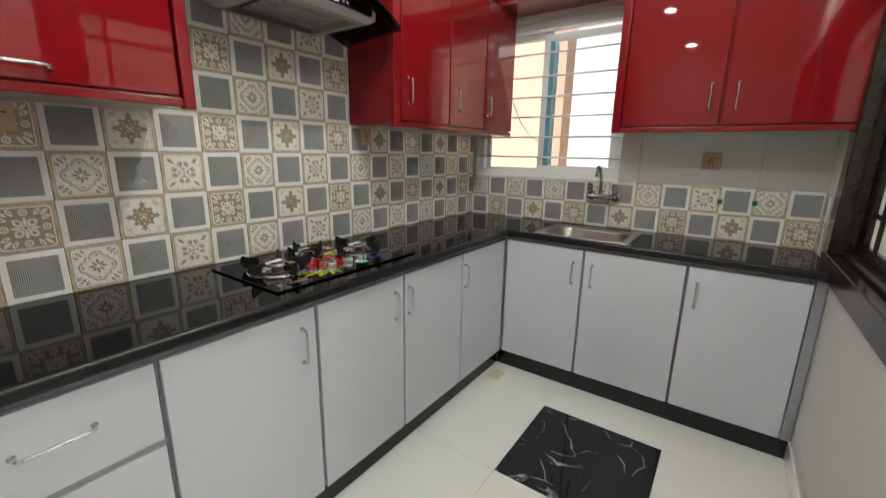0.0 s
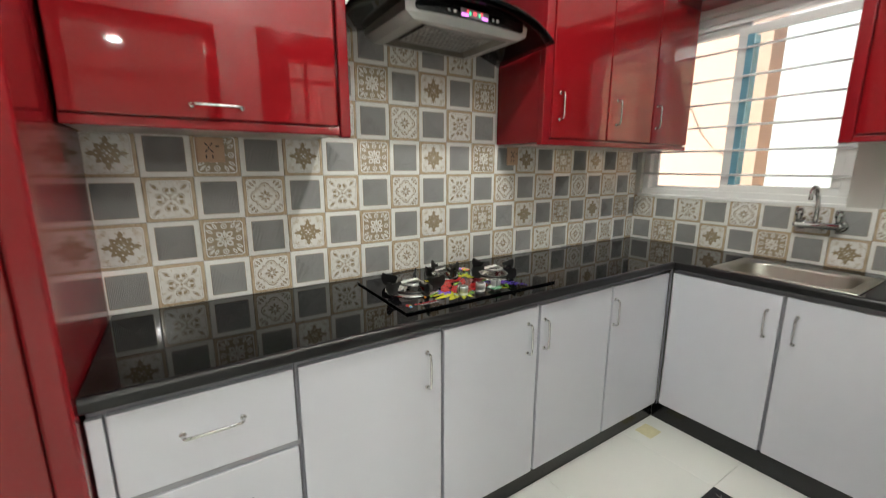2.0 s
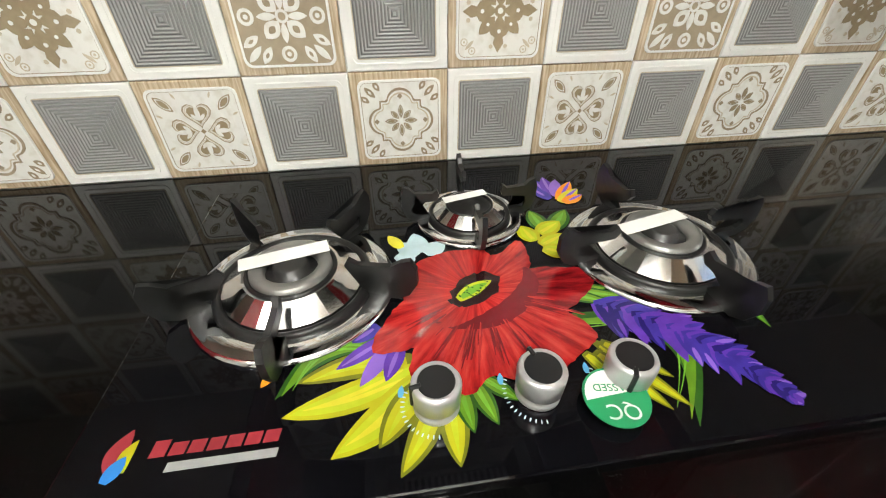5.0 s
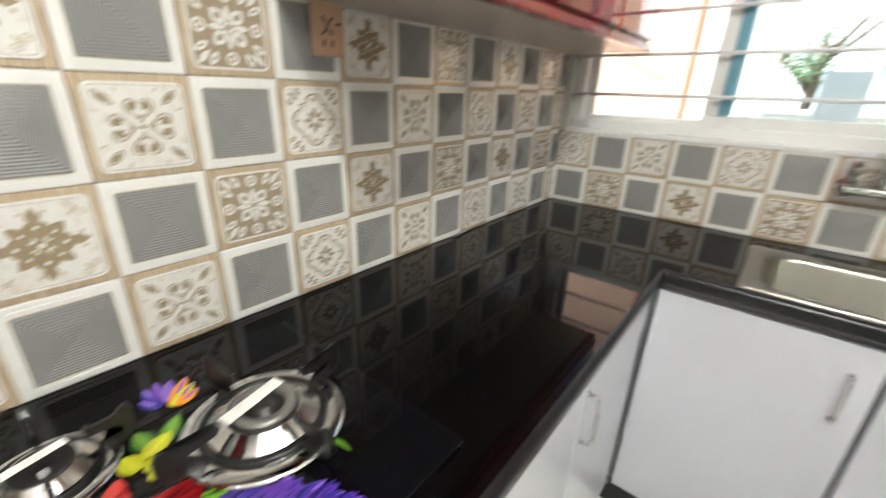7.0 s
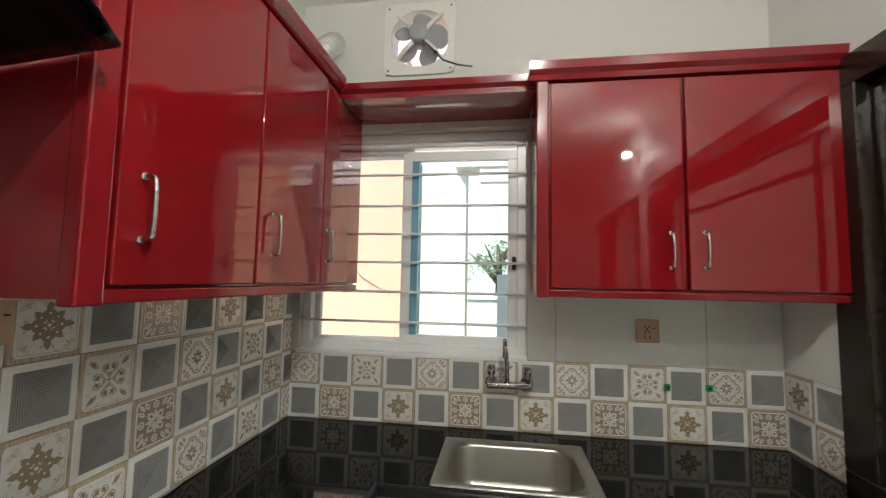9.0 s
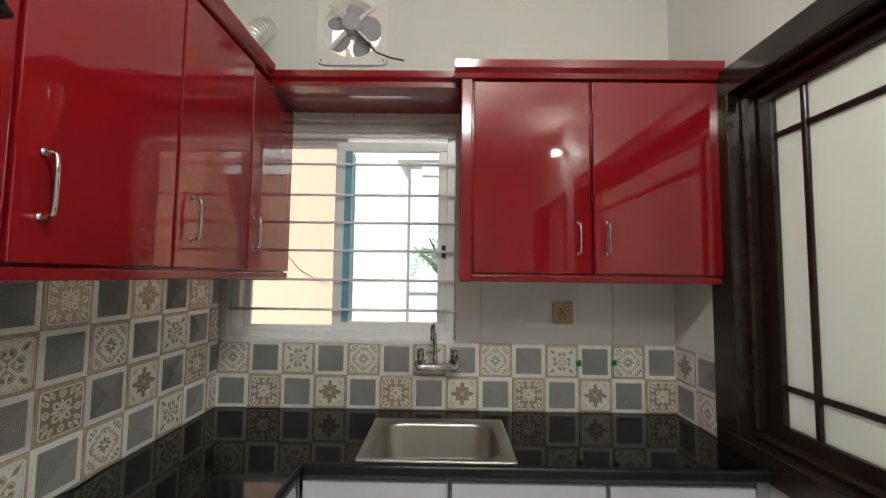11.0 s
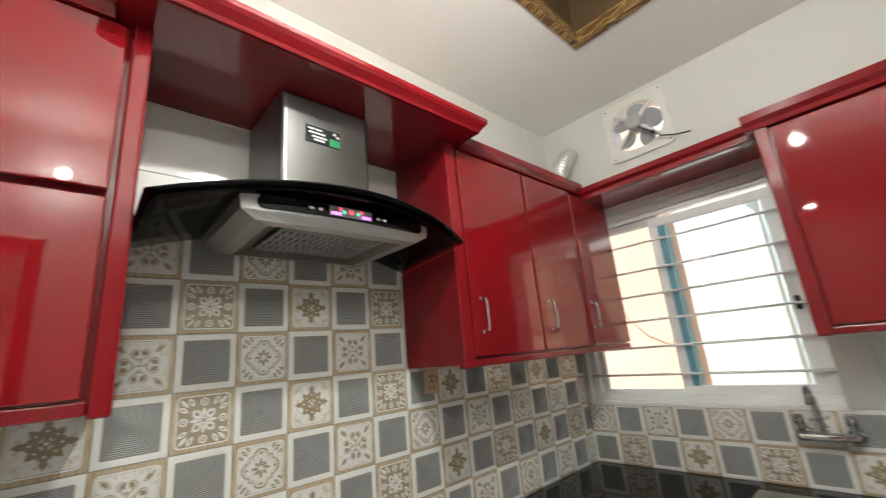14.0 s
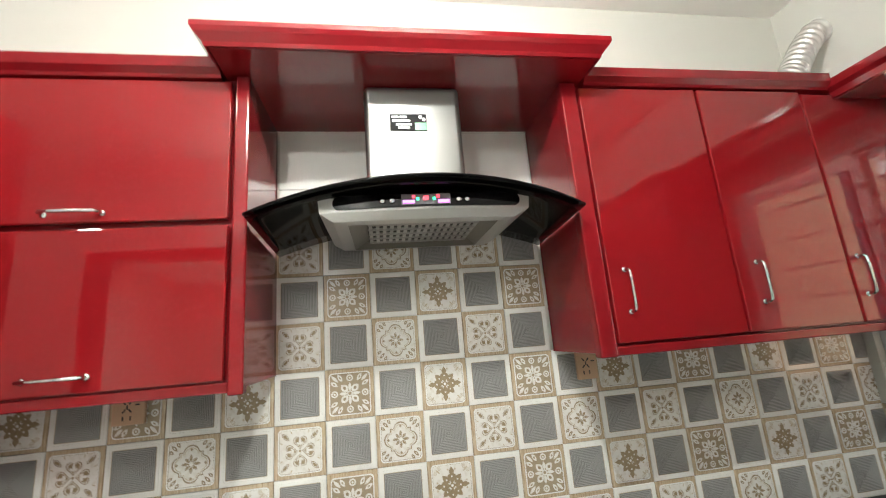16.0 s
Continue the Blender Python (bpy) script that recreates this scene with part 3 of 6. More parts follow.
base_unit_east(-1.064, -0.582, -1.010)
base_unit_east(-1.574, -1.066, -1.118)
base_unit_east(-2.052, -1.576, -1.624)
setting("end_filler_east", rounded(BX + 0.006, BX + 0.024, -2.092, -2.053, 0.100, 0.889, 0.002), EDGE_GREY)
setting("baseboard", rounded(DOOR[1] + 0.002, BX + 0.011, SOUTH + 0.0005, SOUTH + 0.011, 0.001, 0.105, 0.002), GLAZE, "white tile skirting under the inner window")
setting("corner_filler", rounded(2.398, 2.412, -0.5785, -0.5765, 0.100, 0.889, 0.002), EDGE_GREY)
setting("toe_kick_north", rounded(0.02, BX + 0.012, BF + 0.028, BF + 0.044, 0.0, 0.099, 0.001), TOE)
setting("toe_kick_east", rounded(BX + 0.012, BX + 0.03, SOUTH + 0.002, BF + 0.028, 0.0, 0.099, 0.001), TOE)

# ---------------------------------------------------------------- worktop with sink opening
SX0, SX1, SY0, SY1 = 2.405, 2.80, -1.285, -0.755


counter = thing("worktop", 1.4, -0.3, 0.89, "polished black granite worktop with rounded front edge", "worktop")
bm = bmesh.new()
R = 0.014
CF, CX = -0.598, 2.385
cube(bm, 0.021, EAST - 0.001, CF + R, -0.001, 0.890, TOP)
part("slab", bm, GRANITE, counter)
bm = bmesh.new()
for x0, x1, y0, y1 in ((CX + R, SX0 + 0.012, SOUTH + 0.001, CF + R), (SX1 - 0.01, EAST - 0.001, SOUTH + 0.001, CF + R), (SX0 + 0.01, SX1 - 0.01, SOUTH + 0.001, SY0 + 0.01), (SX0 + 0.01, SX1 - 0.01, SY1 - 0.01, CF + R)):
    cube(bm, x0, x1, y0, y1, 0.890, TOP)
    part("slab", bm, GRANITE, counter)
    bm = bmesh.new()
bm.free()
NOSE = [(R * math.sin(a), (TOP - R if a < 1.6 else 0.890 + R) + R * math.cos(a)) for a in [i * math.pi / 12 for i in range(12, -1, -1)]]
part("nosing", sweep(NOSE, (0.021, CF + R), (CX + R, CF + R), (0, -1), 0, -1.0), GRANITE_EDGE, counter)
part("nosing", sweep(NOSE, (CX + R, CF + R), (CX + R, SOUTH + 0.001), (-1, 0), 1.0, 0), GRANITE_EDGE, counter)

# ---------------------------------------------------------------- steel sink


def rrect(x0, x1, y0, y1, r, z, n=6):
    out = []
    for cx, cy, a0 in ((x1 - r, y1 - r, 0), (x0 + r, y1 - r, 90), (x0 + r, y0 + r, 180), (x1 - r, y0 + r, 270)):
        for i in range(n + 1):
            a = radians(a0 + 90 * i / n)
            out.append((cx + r * math.cos(a), cy + r * math.sin(a), z))
    return out


def loft(loops, cap=True, mat=None):
    bm = bmesh.new()
    rings = [[bm.verts.new(p) for p in loop] for loop in loops]
    for u, v in zip(rings, rings[1:]):
        n = len(u)
        for k in range(n):
            bm.faces.new((u[k], u[(k + 1) % n], v[(k + 1) % n], v[k]))
    if cap:
        bm.faces.new(rings[-1])
    return bm


sink = thing("sink", (SX0 + SX1) / 2, (SY0 + SY1) / 2, TOP, "stainless steel inset sink with flat rim", "sink")
bm = loft([rrect(SX0, SX1, SY0, SY1, 0.010, TOP + 0.001), rrect(SX0 + 0.001, SX1 - 0.001, SY0 + 0.001, SY1 - 0.001, 0.010, TOP + 0.006),
           rrect(SX0 + 0.008, SX1 - 0.008, SY0 + 0.008, SY1 - 0.008, 0.012, TOP + 0.007), rrect(SX0 + 0.030, SX1 - 0.040, SY0 + 0.040, SY1 - 0.040, 0.080, TOP + 0.003),
           rrect(SX0 + 0.036, SX1 - 0.046, SY0 + 0.046, SY1 - 0.046, 0.080, TOP - 0.010), rrect(SX0 + 0.042, SX1 - 0.052, SY0 + 0.052, SY1 - 0.052, 0.080, TOP - 0.125),
           rrect(SX0 + 0.065, SX1 - 0.075, SY0 + 0.082, SY1 - 0.082, 0.060, TOP - 0.160)])
part("bowl", bm, SINK, sink, "", True)
part("drain", lathe([(0.0, TOP - 0.157), (0.03, TOP - 0.157), (0.042, TOP - 0.1555), (0.044, TOP - 0.160)], 2.61, -1.02), CHROME, sink, "", True)

# ---------------------------------------------------------------- tap on the wall
tap = thing("wall_tap", EAST, -1.01, 1.13, "chrome wall-mounted mixer tap with swan neck spout", "tap")
for ty in (-0.935, -1.085):
    bm = tube([(EAST, ty, 1.135), (EAST - 0.012, ty, 1.135), (EAST - 0.014, ty, 1.135)], [0.028, 0.028, 0.014], 16)
    add(bm, tube([(EAST - 0.012, ty, 1.135), (EAST - 0.055, ty, 1.135)], 0.013, 12))
    part("inlet", bm, TAP_CHROME, tap, "", True)
part("mixer_body", tube([(EAST - 0.055, -0.915, 1.135), (EAST - 0.055, -0.925, 1.135), (EAST - 0.055, -0.93, 1.135), (EAST - 0.055, -1.09, 1.135), (EAST - 0.055, -1.095, 1.135), (EAST - 0.055, -1.105, 1.135)], [0.012, 0.019, 0.016, 0.016, 0.019, 0.012], 16), TAP_CHROME, tap, "", True)
for ty in (-0.935, -1.085):
    bm = tube([(EAST - 0.055, ty, 1.145), (EAST - 0.058, ty, 1.175), (EAST - 0.060, ty, 1.185), (EAST - 0.062, ty, 1.215)], [0.012, 0.013, 0.018, 0.016], 12)
    add(bm, tube([(EAST - 0.062, ty, 1.205), (EAST - 0.095, ty, 1.215)], 0.006, 8))
    part("lever", bm, TAP_CHROME, tap, "", True)
neck = [(EAST - 0.055, -1.0, 1.14), (EAST - 0.056, -1.0, 1.22), (EAST - 0.060, -0.995, 1.28)]
neck = neck[:3] + [(EAST - 0.060 - 0.040 * (1 - math.cos(i * math.pi / 8)) , -0.99, 1.285 + 0.040 * math.sin(i * math.pi / 8)) for i in range(9)] + [(EAST - 0.141, -0.99, 1.262)]
part("spout", tube(neck, 0.0095, 12), TAP_CHROME, tap, "", True)

# ---------------------------------------------------------------- window with grille
win = tagged(new("window_1"), kind="structure", label="white sliding window with horizontal steel bars", category="window")
win.location = (EAST + 0.06, -0.557, 1.235)
bpy.context.view_layer.update()


def frame_of(x0, x1, y0, y1, z0, z1, w, r=0.003):
    bm = rounded(x0, x1, y0, y1, z0, z0 + w, r, 1)
    add(bm, rounded(x0, x1, y0, y1, z1 - w, z1, r, 1))
    add(bm, rounded(x0, x1, y0, y0 + w, z0 + w, z1 - w, r, 1))
    add(bm, rounded(x0, x1, y1 - w, y1, z0 + w, z1 - w, r, 1))
    return bm


WX = EAST + 0.040
part("window_frame", frame_of(WX, WX + 0.085, -1.084, -0.031, 1.236, 2.264, 0.040), UPVC, win)
sash = part("sash", frame_of(WX + 0.045, WX + 0.070, -0.550, -0.060, 1.252, 2.200, 0.042), UPVC, win)
bm = bmesh.new()
cube(bm, WX + 0.055, WX + 0.060, -0.512, -0.098, 1.290, 2.160)
pane = part("pane", bm, CLEAR, sash)
pane.visible_shadow = False
sash = part("sash", frame_of(WX + 0.012, WX + 0.038, -1.050, -0.505, 1.268, 2.180, 0.047), UPVC, win)
bm = bmesh.new()
cube(bm, WX + 0.022, WX + 0.027, -1.006, -0.5855, 1.312, 2.136)
pane = part("pane", bm, TINTED, sash, "pale green glass pane")
pane.visible_shadow = False
part("blue_strip", rounded(WX + 0.004, WX + 0.084, -0.585, -0.5525, 1.316, 2.132, 0.001), BLUE_FILM, sash, "blue protective film on the sash edge")
part("head_track", rounded(WX + 0.010, WX + 0.075, -1.046, -0.068, 2.2005, 2.2235, 0.003, 1), UPVC, win)
part("latch", rounded(WX - 0.006, WX + 0.012, -1.040, -1.022, 1.62, 1.68, 0.004), BLACK, sash, "black window latch")
part("window_sill", rounded(EAST - 0.006, WX, -1.086, -0.026, 1.222, 1.240, 0.003), UPVC, win)
for z in (1.373, 1.511, 1.648, 1.780, 1.912, 2.060, 2.195):
    part("bar", tube([(EAST + 0.022, -0.028, z), (EAST + 0.022, -1.087, z)], 0.0062, 8), UPVC, win, "", True)

# ---------------------------------------------------------------- inner window in the south wall
iw = tagged(new("window_2"), kind="structure", label="dark wooden inner window with frosted panes", category="window")
iw.location = (1.7, SOUTH - 0.06, WIN[2])
bpy.context.view_layer.update()


def yframe(x0, x1, y0, y1, z0, z1, w, v, r=0.004):
    bm = rounded(x0, x1, y0, y1, z0, z0 + w, r, 1)
    add(bm, rounded(x0, x1, y0, y1, z1 - w, z1, r, 1))
    add(bm, rounded(x0, x0 + v, y0, y1, z0 + w, z1 - w, r, 1))
    add(bm, rounded(x1 - v, x1, y0, y1, z0 + w, z1 - w, r, 1))
    return bm


part("window_frame", yframe(WIN[0] + 0.001, WIN[1] - 0.001, SOUTH - 0.149, SOUTH + 0.018, WIN[2] + 0.001, WIN[3] - 0.001, 0.100, 0.120), WOOD_DARK, iw)
part("stop_bead", yframe(WIN[0] + 0.1215, WIN[1] - 0.1215, SOUTH - 0.0695, SOUTH - 0.030, WIN[2] + 0.1015, WIN[3] - 0.1015, 0.024, 0.026, 0.008), WOOD_DARK, iw)
IX0, IX1 = WIN[0] + 0.121, WIN[1] - 0.121
for a, b in ((IX0, IX1),):
    s = part("sash", yframe(a + 0.001, b - 0.001, SOUTH - 0.110, SOUTH - 0.070, WIN[2] + 0.102, WIN[3] - 0.102, 0.066, 0.090), WOOD_DARK, iw)
    z0, z1 = WIN[2] + 0.168, WIN[3] - 0.168
    bm = bmesh.new()
    cube(bm, a + 0.086, b - 0.086, SOUTH - 0.094, SOUTH - 0.088, z0 - 0.003, z1 + 0.003)
    part("pane", bm, FROSTED, s, "frosted glass pane")
    for x in (a + 0.091 + 0.115, b - 0.091 - 0.115):
        part("glazing_bar", rounded(x - 0.010, x + 0.010, SOUTH - 0.104, SOUTH - 0.076, z0, z1, 0.003, 1), WOOD_DARK, s)
    for z in (z0 + 0.125, z1 - 0.125):
        part("glazing_bar", rounded(a + 0.091, b - 0.091, SOUTH - 0.103, SOUTH - 0.077, z - 0.010, z + 0.010, 0.003, 1), WOOD_DARK, s)

# door lining of the opening to the lounge
dl = tagged(new("door_1"), kind="structure", label="dark wooden door lining, open doorway", category="door frame")
dl.location = (-0.1, SOUTH - 0.07, 0)
bpy.context.view_layer.update()
for x0, x1, z0, z1 in ((DOOR[0] + 0.001, DOOR[0] + 0.06, 0, DOOR[3] - 0.06), (DOOR[1] - 0.06, DOOR[1] - 0.001, 0, DOOR[3] - 0.06), (DOOR[0] + 0.001, DOOR[1] - 0.001, DOOR[3] - 0.06, DOOR[3] - 0.001)):
    part("lining", rounded(x0, x1, SOUTH - 0.155, SOUTH + 0.012, z0, z1, 0.004, 1), WOOD_DARK, dl)

# flat-shape helpers


def ring_pts(cx, cy, r, n=16, sq=1.0):
    return [(cx + r * math.cos(2 * math.pi * i / n), cy + sq * r * math.sin(2 * math.pi * i / n)) for i in range(n)]


def prism(bm, pts, z0, z1, mi):
    lo = [bm.verts.new((x, y, z0)) for x, y in pts]
    hi = [bm.verts.new((x, y, z1)) for x, y in pts]
    n = len(pts)
    fs = [bm.faces.new(hi)] + [bm.faces.new((lo[i], lo[(i + 1) % n], hi[(i + 1) % n], hi[i])) for i in range(n)]
    for f in fs:
        f.material_index = mi


# ---------------------------------------------------------------- gas hob


def pmat(name, color, dark=0.45, scale=30.0):
    m = material(name, color, 0.06, vary=dark, scale=scale)
    return m


P_DEEP = pmat("print_deep_red", (0.13, 0.003, 0.008), 0.4, 45)
P_YELLOW = pmat("print_yellow", (0.38, 0.37, 0.012), 0.25, 40)
P_GREEN = pmat("print_green", (0.10, 0.22, 0.015), 0.45, 50)
P_PURPLE = pmat("print_purple", (0.04, 0.025, 0.24), 0.45, 60)
P_VIOLET = pmat("print_violet", (0.09, 0.03, 0.30), 0.35, 60)
P_PALE = pmat("print_pale_blue", (0.42, 0.55, 0.58), 0.25, 50)
P_ORANGE = pmat("print_orange", (0.75, 0.24, 0.02), 0.3, 60)
HX, HY, HZ = 1.2025, -0.302, TOP
hob = thing("gas_hob", HX, HY, HZ, "black glass three-burner gas hob with printed red poppy", "gas hob")
part("glass_top", rounded(0.845, 1.560, -0.526, -0.078, HZ + 0.0005, HZ + 0.008, 0.0022), BLACK_GLASS, hob)
GZ = HZ + 0.008
LAYER = [0.0002]


def printed(name, pts, mat, label=""):
    LAYER[0] += 0.000003
    bm = bmesh.new()
    bm.faces.new([bm.verts.new((x, y, GZ + LAYER[0])) for x, y in pts])
    bmesh.ops.triangulate(bm, faces=bm.faces[:])
    return part(name, bm, mat, hob, label)


def blade(x0, y0, x1, y1, w, bend=0.0, n=8):
    """A leaf from root to tip, bent sideways."""
    d = Vector((x1 - x0, y1 - y0))
    s = Vector((-d.y, d.x)).normalized()
    mid = [Vector((x0, y0)) + d * (i / n) + s * (bend * math.sin(math.pi * i / n)) for i in range(n + 1)]
    wid = [w * math.sin(math.pi * min(1, 0.12 + 0.88 * i / n)) ** 0.75 for i in range(n + 1)]
    wid[-1] = 0.0004
    return [tuple(m + s * k) for m, k in zip(mid, wid)] + [tuple(m - s * k) for m, k in zip(mid[::-1], wid[::-1])]


def closed_curve(ctrl, ruffle, seed, n=7):
    """A smooth closed outline through a few points, its edge gently ruffled."""
    rnd = random.Random(seed)
    pts = [Vector(p) for p in ctrl]
    m = len(pts)
    out = []
    for i in range(m):
        p0, p1, p2, p3 = (pts[(i + k - 1) % m] for k in range(4))
        for q in range(n):
            t = q / n
            v = 0.5 * (2 * p1 + (p2 - p0) * t + (2 * p0 - 5 * p1 + 4 * p2 - p3) * t * t + (3 * p1 - p0 - 3 * p2 + p3) * t ** 3)
            out.append((v.x + rnd.uniform(-ruffle, ruffle), v.y + rnd.uniform(-ruffle, ruffle)))
    return out


def leaf(x0, y0, x1, y1, w, bend, mats, n=10):
    """A printed leaf: dark margin, lighter blade, pale streak."""
    base, mid, light = mats
    printed("printed_leaf", blade(x0, y0, x1, y1, w, bend, n), base)
    dx, dy = (x1 - x0), (y1 - y0)
    printed("printed_leaf", blade(x0 + dx * 0.06, y0 + dy * 0.06, x0 + dx * 0.95, y0 + dy * 0.95, w * 0.66, bend, n), mid)
    for side in (-0.32, 0.30):
        printed("printed_vein", blade(x0 + dx * 0.12 - dy * side * 0.12, y0 + dy * 0.12 + dx * side * 0.12, x0 + dx * 0.86, y0 + dy * 0.86, w * 0.13, bend, n), light)


FX, FY = 1.178, -0.336


def poppy_mat(name, dark, mid, bright):
    """Streaks that run out from the flower's heart."""
    m = material(name, mid, 0.06)
    tc = node(m, "ShaderNodeTexCoord")
    sp = node(m, "ShaderNodeSeparateXYZ")
    ops = []
    for op in ("SUBTRACT", "SUBTRACT", "ARCTAN2", "MULTIPLY"):
        q = m.node_tree.nodes.new("ShaderNodeMath")
        q.operation = op
        ops.append(q)
    ops[0].inputs[1].default_value, ops[1].inputs[1].default_value, ops[3].inputs[1].default_value = FX - HX, FY - HY, 11.0
    cb = node(m, "ShaderNodeCombineXYZ")
    ln = m.node_tree.nodes.new("ShaderNodeVectorMath")
    ln.operation = "LENGTH"
    c2 = node(m, "ShaderNodeCombineXYZ")
    sc = m.node_tree.nodes.new("ShaderNodeMath")
    sc.operation = "MULTIPLY"
    sc.inputs[1].default_value = 16.0
    nz = node(m, "ShaderNodeTexNoise", Scale=1.0, Detail=5.0, Roughness=0.6)
    rp_ = m.node_tree.nodes.new("ShaderNodeValToRGB")
    rp_.color_ramp.elements[0].position, rp_.color_ramp.elements[0].color = 0.34, (*dark, 1)
    rp_.color_ramp.elements[1].position, rp_.color_ramp.elements[1].color = 0.70, (*bright, 1)
    e = rp_.color_ramp.elements.new(0.5)
    e.color = (*mid, 1)
    link(m, tc.outputs["Object"], sp.inputs[0])
    link(m, sp.outputs[0], ops[0].inputs[0])
    link(m, sp.outputs[1], ops[1].inputs[0])
    link(m, ops[1].outputs[0], ops[2].inputs[0])
    link(m, ops[0].outputs[0], ops[2].inputs[1])
    link(m, ops[2].outputs[0], ops[3].inputs[0])
    link(m, ops[0].outputs[0], c2.inputs[0])
    link(m, ops[1].outputs[0], c2.inputs[1])
    link(m, c2.outputs[0], ln.inputs[0])
    link(m, ln.outputs["Value"], sc.inputs[0])
    link(m, ops[3].outputs[0], cb.inputs[0])
    link(m, sc.outputs[0], cb.inputs[1])
    link(m, cb.outputs[0], nz.inputs["Vector"])
    link(m, nz.outputs[0], rp_.inputs[0])
    link(m, rp_.outputs[0], base_input(m, "Base Color"))
    return m


POPPY = poppy_mat("print_poppy", (0.16, 0.004, 0.006), (0.36, 0.012, 0.012), (0.52, 0.045, 0.035))
POPPY_DIM = poppy_mat("print_poppy_dim", (0.07, 0.002, 0.004), (0.20, 0.006, 0.009), (0.34, 0.02, 0.02))
P_LIME = pmat("print_lime", (0.40, 0.46, 0.02), 0.25, 60)
P_GOLD = pmat("print_gold", (0.55, 0.50, 0.03), 0.2, 60)
P_OLIVE = pmat("print_olive", (0.14, 0.15, 0.012), 0.35, 60)
P_DARKGREEN = pmat("print_dark_green", (0.025, 0.085, 0.012), 0.4, 60)
P_LEAF = pmat("print_leaf_green", (0.13, 0.33, 0.03), 0.3, 60)
P_NIGHT = pmat("print_night_blue", (0.018, 0.010, 0.12), 0.4, 60)
P_LILAC = pmat("print_lilac", (0.20, 0.10, 0.46), 0.3, 60)
YEL, LIM, GRN = (P_YELLOW, P_LIME, P_GOLD), (P_OLIVE, P_YELLOW, P_LIME), (P_DARKGREEN, P_GREEN, P_LEAF)
# leaves first, then the poppy over them
for x0, y0, x1, y1, w, b, mats in ((1.105, -0.415, 1.004, -0.425, 0.014, -0.006, LIM), (1.110, -0.425, 0.997, -0.456, 0.015, 0.004, YEL), (1.112, -0.432, 1.038, -0.494, 0.016, 0.005, YEL),
                                   (1.120, -0.436, 1.073, -0.491, 0.014, -0.003, LIM), (1.125, -0.446, 1.088, -0.514, 0.012, 0.003, LIM), (1.132, -0.450, 1.131, -0.513, 0.012, 0.0, LIM)):
    leaf(x0, y0, x1, y1, w, b, mats)
for x0, y0, x1, y1, w, b in ((1.082, -0.392, 0.989, -0.438, 0.012, -0.022), (1.140, -0.440, 1.146, -0.490, 0.009, 0.0), (1.152, -0.440, 1.166, -0.486, 0.009, 0.0), (1.160, -0.440, 1.188, -0.468, 0.008, 0.0)):
    leaf(x0, y0, x1, y1, w, b, GRN)
for x0, y0, x1, y1, m in ((1.085, -0.385, 1.037, -0.416, P_VIOLET), (1.09, -0.39, 1.058, -0.436, P_LILAC), (1.095, -0.395, 1.080, -0.434, P_VIOLET), (1.075, -0.37, 1.050, -0.388, P_PURPLE)):
    printed("printed_petal", blade(x0, y0, x1, y1, 0.0085), m)
    printed("printed_vein", blade(x0 * 0.8 + x1 * 0.2, y0 * 0.8 + y1 * 0.2, x1 * 0.9 + x0 * 0.1, y1 * 0.9 + y0 * 0.1, 0.0022), P_LILAC)
printed("printed_petal", blade(0.985, -0.408, 0.975, -0.425, 0.005), P_ORANGE)
leaf(1.262, -0.385, 1.320, -0.510, 0.018, 0.068, GRN, 18)
for x0, y0, x1, y1 in ((1.26, -0.43, 1.288, -0.477), (1.27, -0.43, 1.308, -0.494), (1.275, -0.42, 1.325, -0.494), (1.28, -0.42, 1.326, -0.466)):
    leaf(x0, y0, x1, y1, 0.008, 0.0, LIM)
for x1, y1 in ((1.322, -0.352), (1.333, -0.366), (1.318, -0.376)):
    leaf(1.258, -0.350, x1, y1, 0.009, 0.002, GRN)
leaf(1.445, -0.385, 1.452, -0.428, 0.005, 0.002, GRN)
# lavender spike: overlapping florets along a curve
rnd = random.Random(3)
for i in range(40):
    u = i / 39
    x = 1.296 + 0.116 * u + 0.012 * math.sin(u * math.pi)
    y = -0.372 - 0.128 * u ** 1.2
    w = 0.030 * (1 - u) ** 0.5 + 0.005
    for s in (-1, 1):
        a = -0.85 + s * rnd.uniform(0.35, 0.95)
        k = rnd.uniform(1.0, 1.45)
        tip = (x + w * k * math.cos(a), y + w * k * math.sin(a))
        printed("printed_floret", blade(x, y, tip[0], tip[1], 0.0085 * (1 - 0.45 * u), 0, 5), rnd.choice((P_PURPLE, P_PURPLE, P_VIOLET, P_NIGHT)))
        printed("printed_vein", blade(x * 0.6 + tip[0] * 0.4, y * 0.6 + tip[1] * 0.4, tip[0], tip[1], 0.0024, 0, 4), rnd.choice((P_VIOLET, P_LILAC, P_PURPLE)))
# small blossoms at the back
for x0, y0, x1, y1, m in ((1.325, -0.150, 1.318, -0.105, P_PURPLE), (1.33, -0.155, 1.335, -0.10, P_VIOLET), (1.335, -0.16, 1.352, -0.110, P_LILAC), (1.325, -0.165, 1.306, -0.130, P_PURPLE), (1.335, -0.17, 1.372, -0.120, P_ORANGE), (1.335, -0.175, 1.375, -0.142, P_GOLD), (1.34, -0.178, 1.374, -0.160, P_ORANGE)):
    printed("printed_petal", blade(x0, y0, x1, y1, 0.010), m)
    printed("printed_vein", blade(x0 * 0.7 + x1 * 0.3, y0 * 0.7 + y1 * 0.3, x1, y1, 0.0025), P_LILAC)
